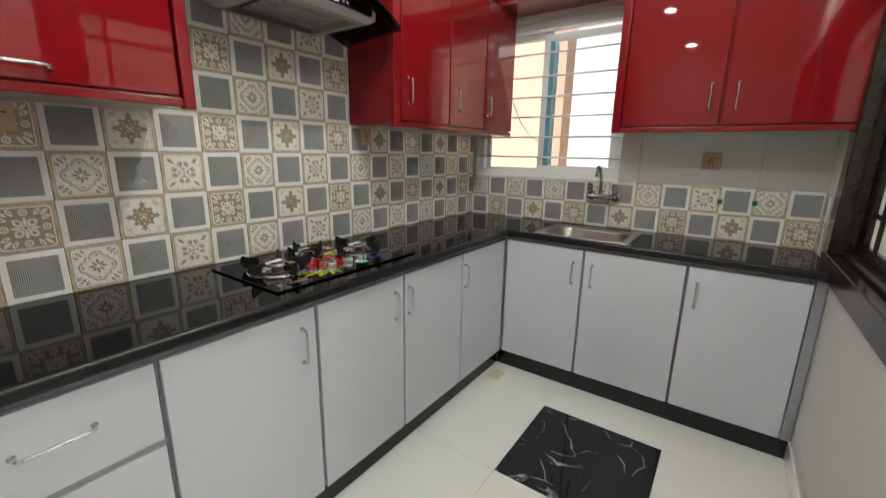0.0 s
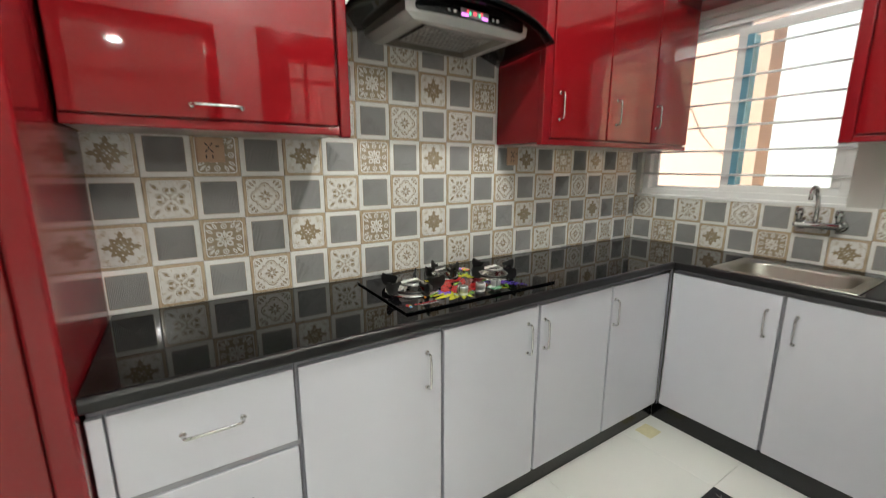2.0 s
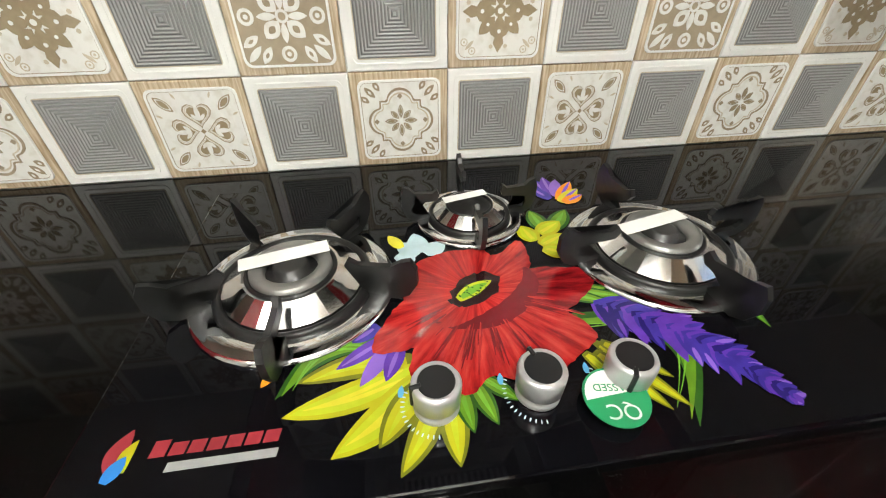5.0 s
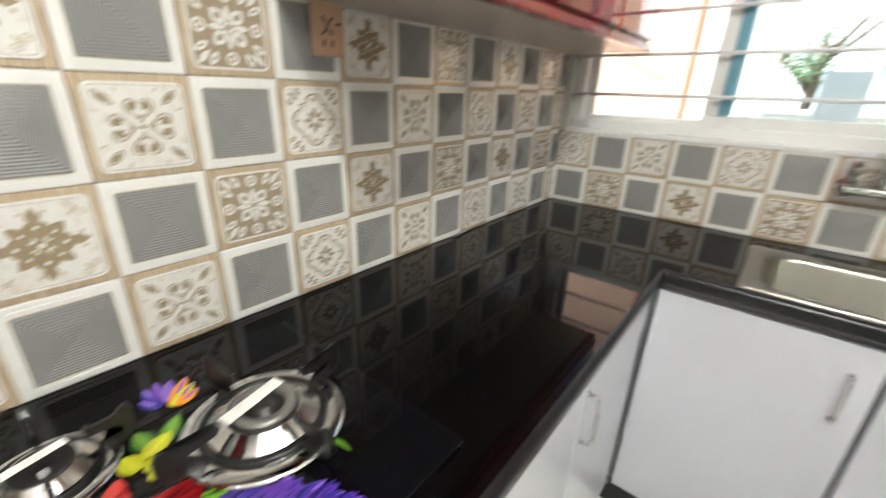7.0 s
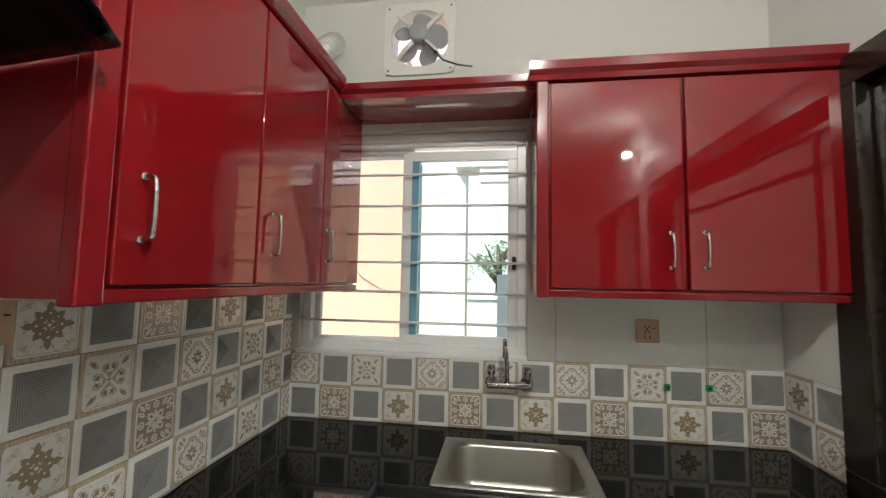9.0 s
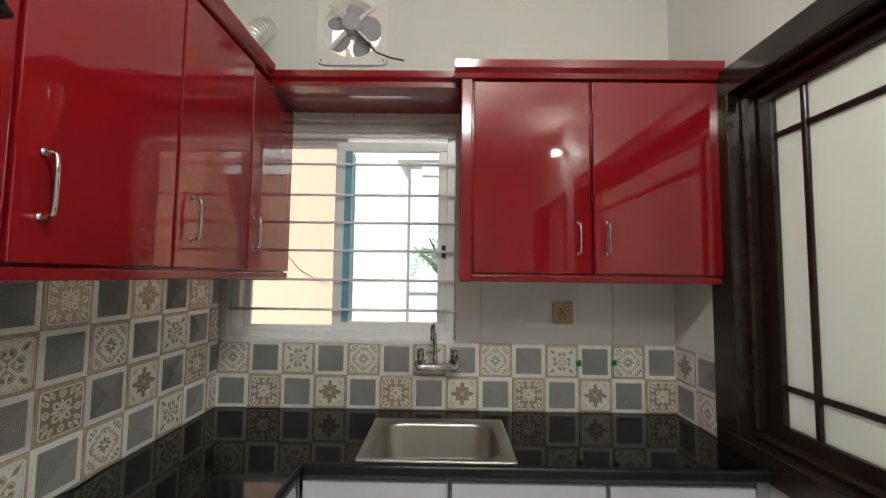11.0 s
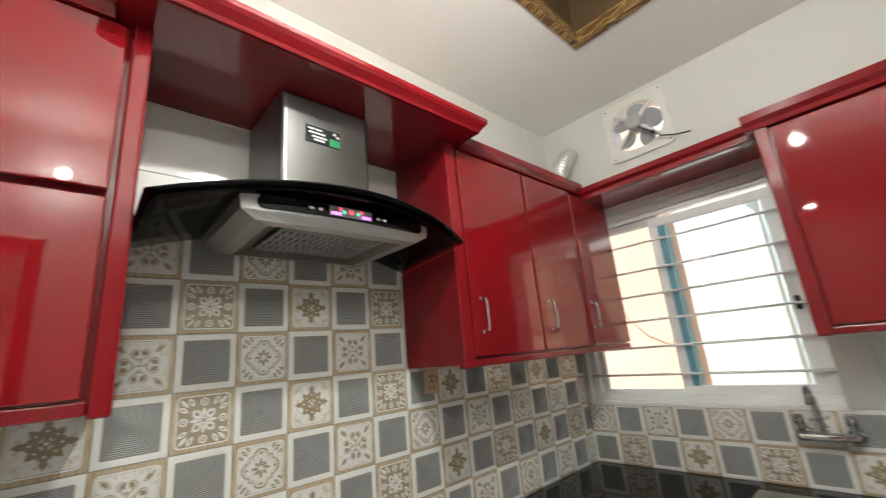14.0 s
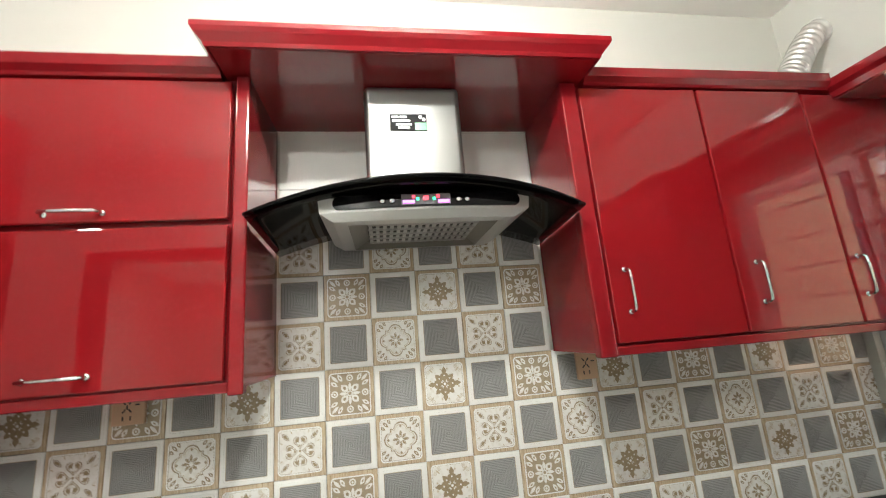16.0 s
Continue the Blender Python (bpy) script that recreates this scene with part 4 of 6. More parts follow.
for x0, y0, x1, y1, mats in ((1.29, -0.24, 1.284, -0.190, GRN), (1.30, -0.24, 1.335, -0.195, GRN), (1.27, -0.26, 1.262, -0.225, YEL), (1.275, -0.27, 1.312, -0.250, YEL), (1.275, -0.275, 1.308, -0.292, YEL), (1.28, -0.245, 1.316, -0.222, YEL)):
    leaf(x0, y0, x1, y1, 0.014, 0.0, mats)
for x0, y0, x1, y1 in ((1.125, -0.265, 1.100, -0.240), (1.128, -0.262, 1.122, -0.222), (1.132, -0.265, 1.158, -0.246), (1.12, -0.27, 1.095, -0.268)):
    printed("printed_petal", blade(x0, y0, x1, y1, 0.013), P_PALE)
printed("printed_petal", blade(1.105, -0.25, 1.090, -0.222, 0.008), P_GOLD)
# the poppy: back, right and left petals, the broad front one, then the folded lip
printed("printed_petal", closed_curve(((1.190, -0.350), (1.240, -0.312), (1.285, -0.312), (1.320, -0.325), (1.296, -0.356), (1.262, -0.378), (1.220, -0.380)), 0.0010, 4), POPPY_DIM)
printed("printed_petal", closed_curve(((1.150, -0.370), (1.106, -0.345), (1.104, -0.300), (1.145, -0.268), (1.196, -0.266), (1.216, -0.280), (1.250, -0.256), (1.252, -0.296), (1.232, -0.330), (1.196, -0.360)), 0.0014, 5), POPPY)
printed("printed_petal", closed_curve(((1.160, -0.345), (1.110, -0.335), (1.084, -0.362), (1.068, -0.400), (1.100, -0.404), (1.136, -0.392), (1.166, -0.372)), 0.0012, 6), POPPY)
printed("printed_petal", closed_curve(((1.150, -0.366), (1.110, -0.398), (1.102, -0.432), (1.128, -0.446), (1.148, -0.458), (1.170, -0.444), (1.200, -0.450), (1.236, -0.443), (1.262, -0.428), (1.282, -0.412), (1.268, -0.384), (1.226, -0.366), (1.188, -0.358)), 0.0014, 7), POPPY)
printed("printed_petal", closed_curve(((1.128, -0.372), (1.160, -0.378), (1.206, -0.352), (1.240, -0.306), (1.250, -0.336), (1.222, -0.372), (1.190, -0.388), (1.150, -0.386)), 0.0008, 8), P_DEEP)
rv = random.Random(5)
for k in range(60):
    a = radians(rv.uniform(205, 340))
    r0, r1 = rv.uniform(0.045, 0.065), rv.uniform(0.075, 0.108)
    printed("printed_vein", blade(FX + 0.008 + r0 * math.cos(a), FY + r0 * math.sin(a), FX + 0.008 + r1 * math.cos(a), FY + r1 * math.sin(a), rv.uniform(0.0006, 0.0017), 0.0, 4), rv.choice((P_DEEP, POPPY_DIM, POPPY)))
printed("flower_heart", closed_curve(((1.150, -0.352), (1.158, -0.326), (1.186, -0.308), (1.208, -0.316), (1.204, -0.338), (1.178, -0.358)), 0.0030, 9), pmat("print_black_red", (0.020, 0.003, 0.004), 0.4, 60))
printed("flower_heart", blade(1.158, -0.347, 1.199, -0.323, 0.0085, 0.002, 12), P_LIME)
printed("flower_heart", blade(1.162, -0.345, 1.194, -0.326, 0.0050, 0.002, 12), P_LEAF)
for k in range(26):
    a, r = rv.uniform(0, 6.28), rv.uniform(0.2, 1.0)
    x, y = FX + 0.001 + 0.019 * r * math.cos(a) - 0.006 * r * math.sin(a), FY + 0.002 + 0.011 * r * math.cos(a) + 0.010 * r * math.sin(a)
    printed("stamen_dot", ring_pts(x, y, 0.0012, 6), P_DARKGREEN)
printed("printed_petal", closed_curve(((1.128, -0.380), (1.152, -0.368), (1.186, -0.352), (1.214, -0.332), (1.240, -0.300), (1.232, -0.328), (1.206, -0.354), (1.170, -0.374), (1.146, -0.383)), 0.0010, 10), POPPY)
# dial marks round the knobs
LAYER[0] = 0.0014
for kx in (1.120, 1.205, 1.282):
    for k in range(14):
        a = radians(150 + 9 * k)
        printed("dial_tick", blade(kx + 0.026 * math.cos(a), -0.462 + 0.026 * math.sin(a), kx + 0.0295 * math.cos(a), -0.462 + 0.0295 * math.sin(a), 0.0007, 0, 2), P_PALE)
    printed("dial_flame", blade(kx - 0.029, -0.452, kx - 0.027, -0.441, 0.0026), pmat("print_flame_blue", (0.10, 0.35, 0.60), 0.2))
# maker's mark as plain shapes
LAYER[0] = 0.0002
P_MARK = pmat("print_mark", (0.28, 0.03, 0.04), 0.2)
printed("maker_flame", blade(0.884, -0.484, 0.886, -0.449, 0.008, 0.004), P_MARK)
printed("maker_flame", blade(0.890, -0.482, 0.893, -0.458, 0.005, 0.003), P_YELLOW)
printed("maker_flame", blade(0.881, -0.488, 0.889, -0.470, 0.006, 0.0), pmat("print_blue", (0.03, 0.20, 0.55), 0.2))
P_GREYED = pmat("print_grey", (0.30, 0.30, 0.30), 0.1)
for i in range(7):
    x = 0.905 + i * 0.0135
    printed("maker_bar", [(x, -0.474), (x + 0.0115, -0.474), (x + 0.013, -0.464 + 0.003 * (i == 0)), (x + 0.0015, -0.464 + 0.003 * (i == 0))], P_MARK)
printed("maker_bar", [(0.920, -0.486), (0.998, -0.486), (0.999, -0.479), (0.921, -0.479)], P_GREYED)


CONE = material("cone_steel", (0.70, 0.70, 0.69), 0.13, 1.0, vary=0.06, scale=40)
RING_STEEL = material("ring_steel", (0.30, 0.30, 0.29), 0.32, 0.8, vary=0.15, scale=50)
HEAD = material("head_grey", (0.05, 0.05, 0.05), 0.35, 0.6)


def burner(cx, cy, r, h, n, first):
    z = GZ + 0.010
    b = part("burner_tray", lathe([(r * 0.60, GZ + 0.001), (r * 0.70, GZ + 0.003), (r * 0.76, GZ + 0.0075), (r * 0.96, GZ + 0.005), (r, GZ + 0.003), (r, GZ + 0.0008)], cx, cy, 40), CHROME, hob, "", True)
    part("burner_ring", lathe([(r * 0.77, GZ + 0.004), (r * 0.77, GZ + 0.0105), (r * 0.73, GZ + 0.0125), (r * 0.69, GZ + 0.010), (r * 0.66, GZ + 0.003)], cx, cy, 40), IRON, b, "", True)
    part("burner_cone", lathe([(r * 0.69, z - 0.004), (r * 0.68, z + 0.002), (r * 0.47, z + h * 0.72), (r * 0.44, z + h * 0.70)], cx, cy, 26), CONE, b, "polished steel burner cone")
    part("cone_groove", lathe([(r * 0.445, z + h * 0.55), (r * 0.440, z + h * 0.76), (r * 0.40, z + h * 0.78), (r * 0.39, z + h * 0.6)], cx, cy, 32), IRON, b, "", True)
    if r > 0.08:
        part("burner_head", lathe([(r * 0.40, z + h * 0.6), (r * 0.39, z + h * 0.98), (r * 0.36, z + h), (r * 0.27, z + h * 0.96), (r * 0.25, z + h * 0.6)], cx, cy, 32), RING_STEEL, b, "", True)
        part("inner_head", lathe([(r * 0.26, z + h * 0.62), (r * 0.17, z + h * 0.62), (r * 0.165, z + h * 1.02), (r * 0.11, z + h * 1.06), (0, z + h * 1.05)], cx, cy, 24), HEAD, b, "", True)
    else:
        part("burner_head", lathe([(r * 0.40, z + h * 0.6), (r * 0.37, z + h * 0.66), (r * 0.30, z + h * 0.5), (r * 0.15, z + h * 0.62), (0, z + h * 0.64)], cx, cy, 32), IRON, b, "", True)
    # strip of masking tape left on the head
    bm = rounded(-r * 0.50, r * 0.36, -0.0095 * r / 0.1, 0.0095 * r / 0.1, 0, 0.0006, 0)
    bmesh.ops.rotate(bm, cent=(0, 0, 0), matrix=Matrix.Rotation(radians(14), 3, "Z"), verts=bm.verts[:])
    bmesh.ops.translate(bm, vec=(cx, cy + r * 0.14, z + h * 1.07), verts=bm.verts[:])
    part("tape_strip", bm, WHITE_LABEL, b, "white tape strip")
    prof = ((0.76, 0.004), (1.06, 0.003), (1.19, 0.010), (1.27, 0.026), (1.27, 0.044), (1.21, 0.055), (1.12, 0.052), (1.02, 0.045), (0.70, 0.043), (0.61, 0.048), (0.57, 0.040), (0.62, 0.032), (0.94, 0.031), (1.06, 0.028), (1.10, 0.021), (1.03, 0.0145), (0.76, 0.0125))
    for k in range(n):
        a = radians(first + 360 / n * k)
        u = Vector((math.cos(a), math.sin(a), 0))
        v = Vector((-u.y, u.x, 0))
        bm = bmesh.new()
        w = 0.0031
        lo = [bm.verts.new(Vector((cx, cy, GZ + q)) + u * (p * r) - v * w) for p, q in prof]
        hi = [bm.verts.new(Vector((cx, cy, GZ + q)) + u * (p * r) + v * w) for p, q in prof]
        m = len(prof)
        for i in range(m):
            bm.faces.new((lo[i], lo[(i + 1) % m], hi[(i + 1) % m], hi[i]))
        bm.faces.new(lo[::-1])
        bm.faces.new(hi)
        bmesh.ops.triangulate(bm, faces=[f for f in bm.faces if len(f.verts) > 4])
        part("pan_support", bm, IRON, b, "black cast iron pan support")


burner(0.988, -0.300, 0.107, 0.022, 5, 270)
burner(1.408, -0.298, 0.106, 0.022, 4, 277)
burner(1.199, -0.195, 0.070, 0.018, 4, 270)
KNOB_GREY = material("knob_grey", (0.55, 0.55, 0.56), 0.32, 0.6)
for kx, turn_deg in ((1.120, 190), (1.205, 105), (1.282, 245)):
    k = part("knob", lathe([(0.019, GZ + 0.001), (0.019, GZ + 0.006), (0.014, GZ + 0.008), (0.0195, GZ + 0.012), (0.0200, GZ + 0.030), (0.0185, GZ + 0.033), (0.0150, GZ + 0.033)], kx, -0.462, 28), KNOB_GREY, hob, "grey metal control knob", True)
    part("knob_cap", lathe([(0.0150, GZ + 0.0325), (0.0145, GZ + 0.0335), (0, GZ + 0.0335)], kx, -0.462, 24), BLACK, k, "black cap")
    bm = rounded(0.012, 0.0215, -0.002, 0.002, 0.012, 0.0345, 0.0008, 1)
    bmesh.ops.rotate(bm, cent=(0, 0, 0), matrix=Matrix.Rotation(radians(turn_deg), 3, "Z"), verts=bm.verts[:])
    bmesh.ops.translate(bm, vec=(kx, -0.462, GZ), verts=bm.verts[:])
    part("pointer", bm, BLACK, k)

# round quality tag lying on the glass by a knob
tag = thing("quality_tag", 1.262, -0.482, GZ + 0.001, "round green and white paper tag beside a knob", "tag")
bm = bmesh.new()
prism(bm, ring_pts(1.262, -0.482, 0.0265, 28), GZ + 0.010, GZ + 0.0112, 0)
part("disc", bm, GREEN, tag)
half = [(1.262 + 0.0245 * math.cos(a), -0.482 + 0.0245 * math.sin(a)) for a in [radians(8 + 172 * i / 14) for i in range(15)]]
bm = bmesh.new()
prism(bm, half, GZ + 0.0112, GZ + 0.0116, 0)
part("white_half", bm, WHITE_LABEL, tag)


def lettering(name, text, size, m, mat, parent, label=""):
    cu = bpy.data.curves.new(name, "FONT")
    cu.body, cu.size, cu.align_x, cu.align_y, cu.extrude = text, size, "CENTER", "CENTER", 0.0001
    tmp = new(name + "_tmp", cu)
    dg = bpy.context.evaluated_depsgraph_get()
    me = bpy.data.meshes.new_from_object(tmp.evaluated_get(dg))
    bpy.data.objects.remove(tmp)
    off, up = Vector(), parent
    while up:
        off, up = off + up.location, up.parent
    me.transform(Matrix.Translation(-off) @ m)
    me.materials.clear()
    me.materials.append(mat)
    ob = new(name, me)
    ob.parent = parent
    return ob


lettering("lettering", "QC", 0.018, pose(1.262, -0.495, GZ + 0.0114, 0, 0, 172), WHITE_LABEL, tag)
lettering("lettering", "PASSED", 0.0095, pose(1.262, -0.474, GZ + 0.0118, 0, 0, 172), GREEN, tag)
part("support_stem", tube([(1.262, -0.482, GZ), (1.262, -0.482, GZ + 0.0101)], 0.002, 6), WHITE_LABEL, tag)

# ---------------------------------------------------------------- cooker hood
hood = thing("cooker_hood", 1.2075, -0.2, 1.90, "stainless steel chimney hood with curved black glass", "cooker hood")
bm = bmesh.new()
NX, NY = 28, 6
grid = []
for lay_z in (0.0, -0.006):
    rows = []
    for i in range(NX + 1):
        u = -1 + 2 * i / NX
        x = 1.2075 + 0.444 * u
        yf = -0.475 + 0.105 * u * u
        row = []
        for j in range(NY + 1):
            v = j / NY
            y = -0.006 + (yf + 0.006) * v
            z = 1.985 - 0.052 * u * u - 0.030 * (1 - v) * u * u
            row.append(bm.verts.new((x, y, z + lay_z)))
        rows.append(row)
    grid.append(rows)
for g in grid:
    for i in range(NX):
        for j in range(NY):
            bm.faces.new((g[i][j], g[i + 1][j], g[i + 1][j + 1], g[i][j + 1]))
a, b = grid
for i in range(NX):
    bm.faces.new((a[i][NY], a[i + 1][NY], b[i + 1][NY], b[i][NY]))
    bm.faces.new((a[i][0], a[i + 1][0], b[i + 1][0], b[i][0]))
for j in range(NY):
    bm.faces.new((a[0][j], a[0][j + 1], b[0][j + 1], b[0][j]))
    bm.faces.new((a[NX][j], a[NX][j + 1], b[NX][j + 1], b[NX][j]))
part("glass_canopy", bm, HOOD_GLASS, hood, "curved black glass", True)


def box_loop(x0, x1, y0, y1, z):
    return [(x0, y0, z), (x1, y0, z), (x1, y1, z), (x0, y1, z)]


def bow(x, k=0.022):
    """How far the bowed front falls back at x."""
    return k * ((x - 1.2175) / 0.280) ** 2


def bow_loop(x0, x1, y0, y1, z, k):
    front = [x0 + (x1 - x0) * i / 12 for i in range(13)]
    return [(x, y0 + bow(x, k), z) for x in front] + [(x1, y1, z), (x0, y1, z)]


bm = loft([bow_loop(0.938, 1.490, -0.390, -0.02, 1.962, 0.022), bow_loop(0.942, 1.486, -0.388, -0.02, 1.925, 0.022), bow_loop(0.975, 1.445, -0.372, -0.03, 1.903, 0.012),
           bow_loop(1.010, 1.405, -0.345, -0.055, 1.899, 0.0)], cap=False)
body = part("hood_body", bm, HOOD_STEEL, hood, "brushed steel hood body")
part("filter_recess", loft([box_loop(1.0105, 1.4045, -0.3445, -0.0555, 1.899), box_loop(1.054, 1.368, -0.310, -0.087, 1.922)]), material("recess_steel", (0.26, 0.25, 0.22), 0.3, 0.9), hood, "dark sloped filter recess")
# control strip on the front
bm = bmesh.new()
ends = [(p[0], p[1]) for p in rrect(0.975, 1.460, 1.930, 1.964, 0.016, 0, 6)]
right, left = [p for p in ends if p[0] > 1.2], [p for p in ends if p[0] < 1.2]
right.sort(key=lambda p: p[1])
left.sort(key=lambda p: -p[1])
along = [0.991 + 0.453 * i / 14 for i in range(1, 14)]
strip = [(x, 1.930) for x in along] + right + [(x, 1.964) for x in along[::-1]] + left
lo = [bm.verts.new((x, -0.3880 + bow(x), z)) for x, z in strip]
hi = [bm.verts.new((x, -0.3940 + bow(x), z)) for x, z in strip]
for i in range(len(strip)):
    j = (i + 1) % len(strip)
    bm.faces.new((lo[i], lo[j], hi[j], hi[i]))
bmesh.ops.triangulate(bm, faces=[bm.faces.new(hi)])
panel = part("control_panel", bm, BLACK_GLASS, hood, "glossy black control strip")
for x in (1.098, 1.122, 1.292, 1.314):
    part("button", tube([(x, -0.392 + bow(x), 1.947), (x, -0.399 + bow(x), 1.947), (x, -0.3995 + bow(x), 1.947)], [0.0078, 0.0074, 0.003], 16), CHROME, panel, "", True)
part("display", rounded(1.145, 1.270, -0.3955, -0.3930, 1.934, 1.961, 0.0006, 1), material("display_grey", (0.25, 0.24, 0.26), 0.25), panel)
for x0, x1, z0, z1, c in ((1.149, 1.178, 1.937, 1.945, (0.85, 0.20, 1.0)), (1.238, 1.266, 1.937, 1.945, (0.85, 0.20, 1.0)), (1.172, 1.180, 1.950, 1.958, (1.0, 0.05, 0.08)), (1.182, 1.190, 1.944, 1.952, (0.05, 0.8, 0.3)),
                          (1.224, 1.232, 1.944, 1.952, (0.05, 0.8, 0.3)), (1.234, 1.242, 1.950, 1.958, (1.0, 0.05, 0.08)), (1.200, 1.214, 1.944, 1.956, (0.6, 0.06, 0.08))):
    part("indicator", rounded(x0, x1, -0.3965, -0.3945, z0, z1, 0.0005, 1), material("indicator", (0.02, 0.02, 0.02), 0.3, emit=(c, 1.2)), panel)
# slotted filter
FILTER_DARK = material("filter_dark", (0.02, 0.02, 0.02), 0.5)
filt = part("filter", rounded(1.056, 1.366, -0.308, -0.089, 1.914, 1.920, 0.001, 1), FILTER_DARK, hood, "slotted steel grease filter")
for k in range(5):
    y = -0.299 + k * 0.050
    part("filter_rail", rounded(1.057, 1.365, y - 0.008, y + 0.008, 1.909, 1.916, 0.002, 1), STEEL, filt)
for k in range(4):
    y0 = -0.299 + k * 0.050 + 0.008
    for i in range(16):
        x = 1.064 + i * 0.0196
        part("slat", rounded(x - 0.0048, x + 0.0048, y0, y0 + 0.034, 1.910, 1.915, 0, 1), HOOD_STEEL, filt)
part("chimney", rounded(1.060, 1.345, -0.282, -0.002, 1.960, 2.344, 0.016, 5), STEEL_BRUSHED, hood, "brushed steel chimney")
st = part("sticker", rounded(1.132, 1.240, -0.2845, -0.2815, 2.196, 2.250, 0.0008, 1), material("matt_black", (0.010, 0.010, 0.011), 0.65, spec=0.2), hood, "black and green maker's sticker")
part("sticker_corner", rounded(1.205, 1.239, -0.2855, -0.2843, 2.197, 2.222, 0.0004, 1), GREEN, st)
for x0, x1, z in ((1.138, 1.158, 2.240), (1.162, 1.182, 2.240), (1.140, 1.192, 2.228), (1.150, 1.196, 2.216), (1.156, 1.190, 2.206)):
    part("sticker_bar", rounded(x0, x1, -0.2853, -0.2843, z - 0.003, z + 0.003, 0.0002, 1), WHITE_LABEL, st)
for x, z in ((1.222, 2.240), (1.232, 2.232)):
    part("sticker_dot", tube([(x, -0.2842, z), (x, -0.2853, z)], 0.005, 12), WHITE_LABEL, st)

# foil duct lying on the cabinet tops
duct = [(1.80, -0.15, 2.432), (2.2, -0.15, 2.43), (2.56, -0.15, 2.432), (2.68, -0.15, 2.455), (2.75, -0.15, 2.52), (2.82, -0.155, 2.62), (2.88, -0.16, 2.69), (2.932, -0.17, 2.72)]
path, rads = [], []
fine = []
for p, q in zip(duct, duct[1:]):
    n = max(2, int((Vector(q) - Vector(p)).length / 0.007))
    fine += [Vector(p).lerp(Vector(q), i / n) for i in range(n)]
for i, p in enumerate(fine):
    path.append(p)
    rads.append(0.046 + 0.006 * math.sin(i * math.pi / 2.0))
tagged(part("exhaust_duct", tube(path, rads, 18), FOIL, None, "", True), "crinkled silver foil duct on the cabinet tops", "duct")

# ---------------------------------------------------------------- exhaust fan
FXW = EAST + 0.010
fan = thing("exhaust_fan", FXW, -0.582, 2.54, "white square exhaust fan with grey blades in the wall", "fan")
bm = bmesh.new()
CY, CZ, FR = -0.582, 2.715, 0.143
outer, inner = [], []
for k in range(48):
    a = radians(7.5 * k)
    c, q = math.cos(a), math.sin(a)
    far_ = 1 / (abs(c) ** 14 + abs(q) ** 14) ** (1 / 14)
    outer.append((CY + 0.172 * far_ * c, CZ + 0.178 * far_ * q))
    inner.append((CY + FR * min(1.0, 0.975 * far_) * c, CZ + FR * min(1.0, 0.975 * far_) * q))
n = len(outer)
rings = []
for pts, x in ((outer, FXW - 0.001), (outer, FXW - 0.014), (inner, FXW - 0.014), (inner, FXW + 0.10)):
    rings.append([bm.verts.new((x, y, z)) for y, z in pts])
for u, v in zip(rings, rings[1:]):
    for k in range(n):
        bm.faces.new((u[k], u[(k + 1) % n], v[(k + 1) % n], v[k]))
part("plate", bm, FAN_WHITE, fan, "stained white plate")
part("motor", tube([(FXW - 0.060, CY, CZ + 0.01), (FXW - 0.055, CY, CZ + 0.01), (FXW + 0.03, CY, CZ + 0.01)], [0.034, 0.045, 0.045], 20), FAN_GREY, fan, "grey motor", True)
for k in range(5):
    a0 = radians(90 + 72 * k + 8)
    bm = bmesh.new()
    pts = []
    m = 10
    for i in range(m + 1):
        u = i / m
        pts.append((0.040 + 0.094 * u, 0.012 + 0.040 * math.sin(math.pi * u) ** 0.55))
    for i in range(m, -1, -1):
        u = i / m
        pts.append((0.040 + 0.094 * u, -0.012 - 0.036 * math.sin(math.pi * u) ** 0.55))
    front, back = [], []
    for r, t in pts:
        y = CY + r * math.cos(a0) - t * math.sin(a0)
        z = CZ + 0.01 * (1 - r / 0.13) + r * math.sin(a0) + t * math.cos(a0)
        front.append(bm.verts.new((FXW + 0.010 + t * 0.45, y, z)))
        back.append(bm.verts.new((FXW + 0.0125 + t * 0.45, y, z)))
    bm.faces.new(front)
    bm.faces.new(back[::-1])
    for i in range(len(pts)):
        j = (i + 1) % len(pts)
        bm.faces.new((front[i], front[j], back[j], back[i]))
    bmesh.ops.triangulate(bm, faces=[f for f in bm.faces if len(f.verts) > 4])
    part("blade", bm, FAN_GREY, fan)
for a in (45, 135, 225, 315):
    u = Vector((0, math.cos(radians(a)), math.sin(radians(a))))
    c = Vector((FXW - 0.022, CY, CZ + 0.008))
    part("arm", tube([c + u * 0.030, c + u * 0.10, c + u * 0.142 + Vector((0.008, 0, 0)), c + u * 0.158 + Vector((0.010, 0, 0))], [0.012, 0.011, 0.010, 0.010], 6), FAN_WHITE, fan)
for y, z in ((CY - 0.150, CZ + 0.155), (CY + 0.150, CZ + 0.155), (CY - 0.150, CZ - 0.155), (CY + 0.150, CZ - 0.155)):
    part("screw", tube([(FXW - 0.014, y, z), (FXW - 0.018, y, z)], 0.004, 8), BLACK, fan)
part("cable", tube([(FXW - 0.05, CY - 0.02, CZ - 0.03), (FXW - 0.045, CY - 0.085, CZ - 0.095), (FXW - 0.05, CY - 0.12, CZ - 0.135), (FXW - 0.055, CY - 0.19, CZ - 0.165), (FXW - 0.06, CY - 0.255, CZ - 0.180)], 0.004, 6), BLACK, fan, "loose black cable")
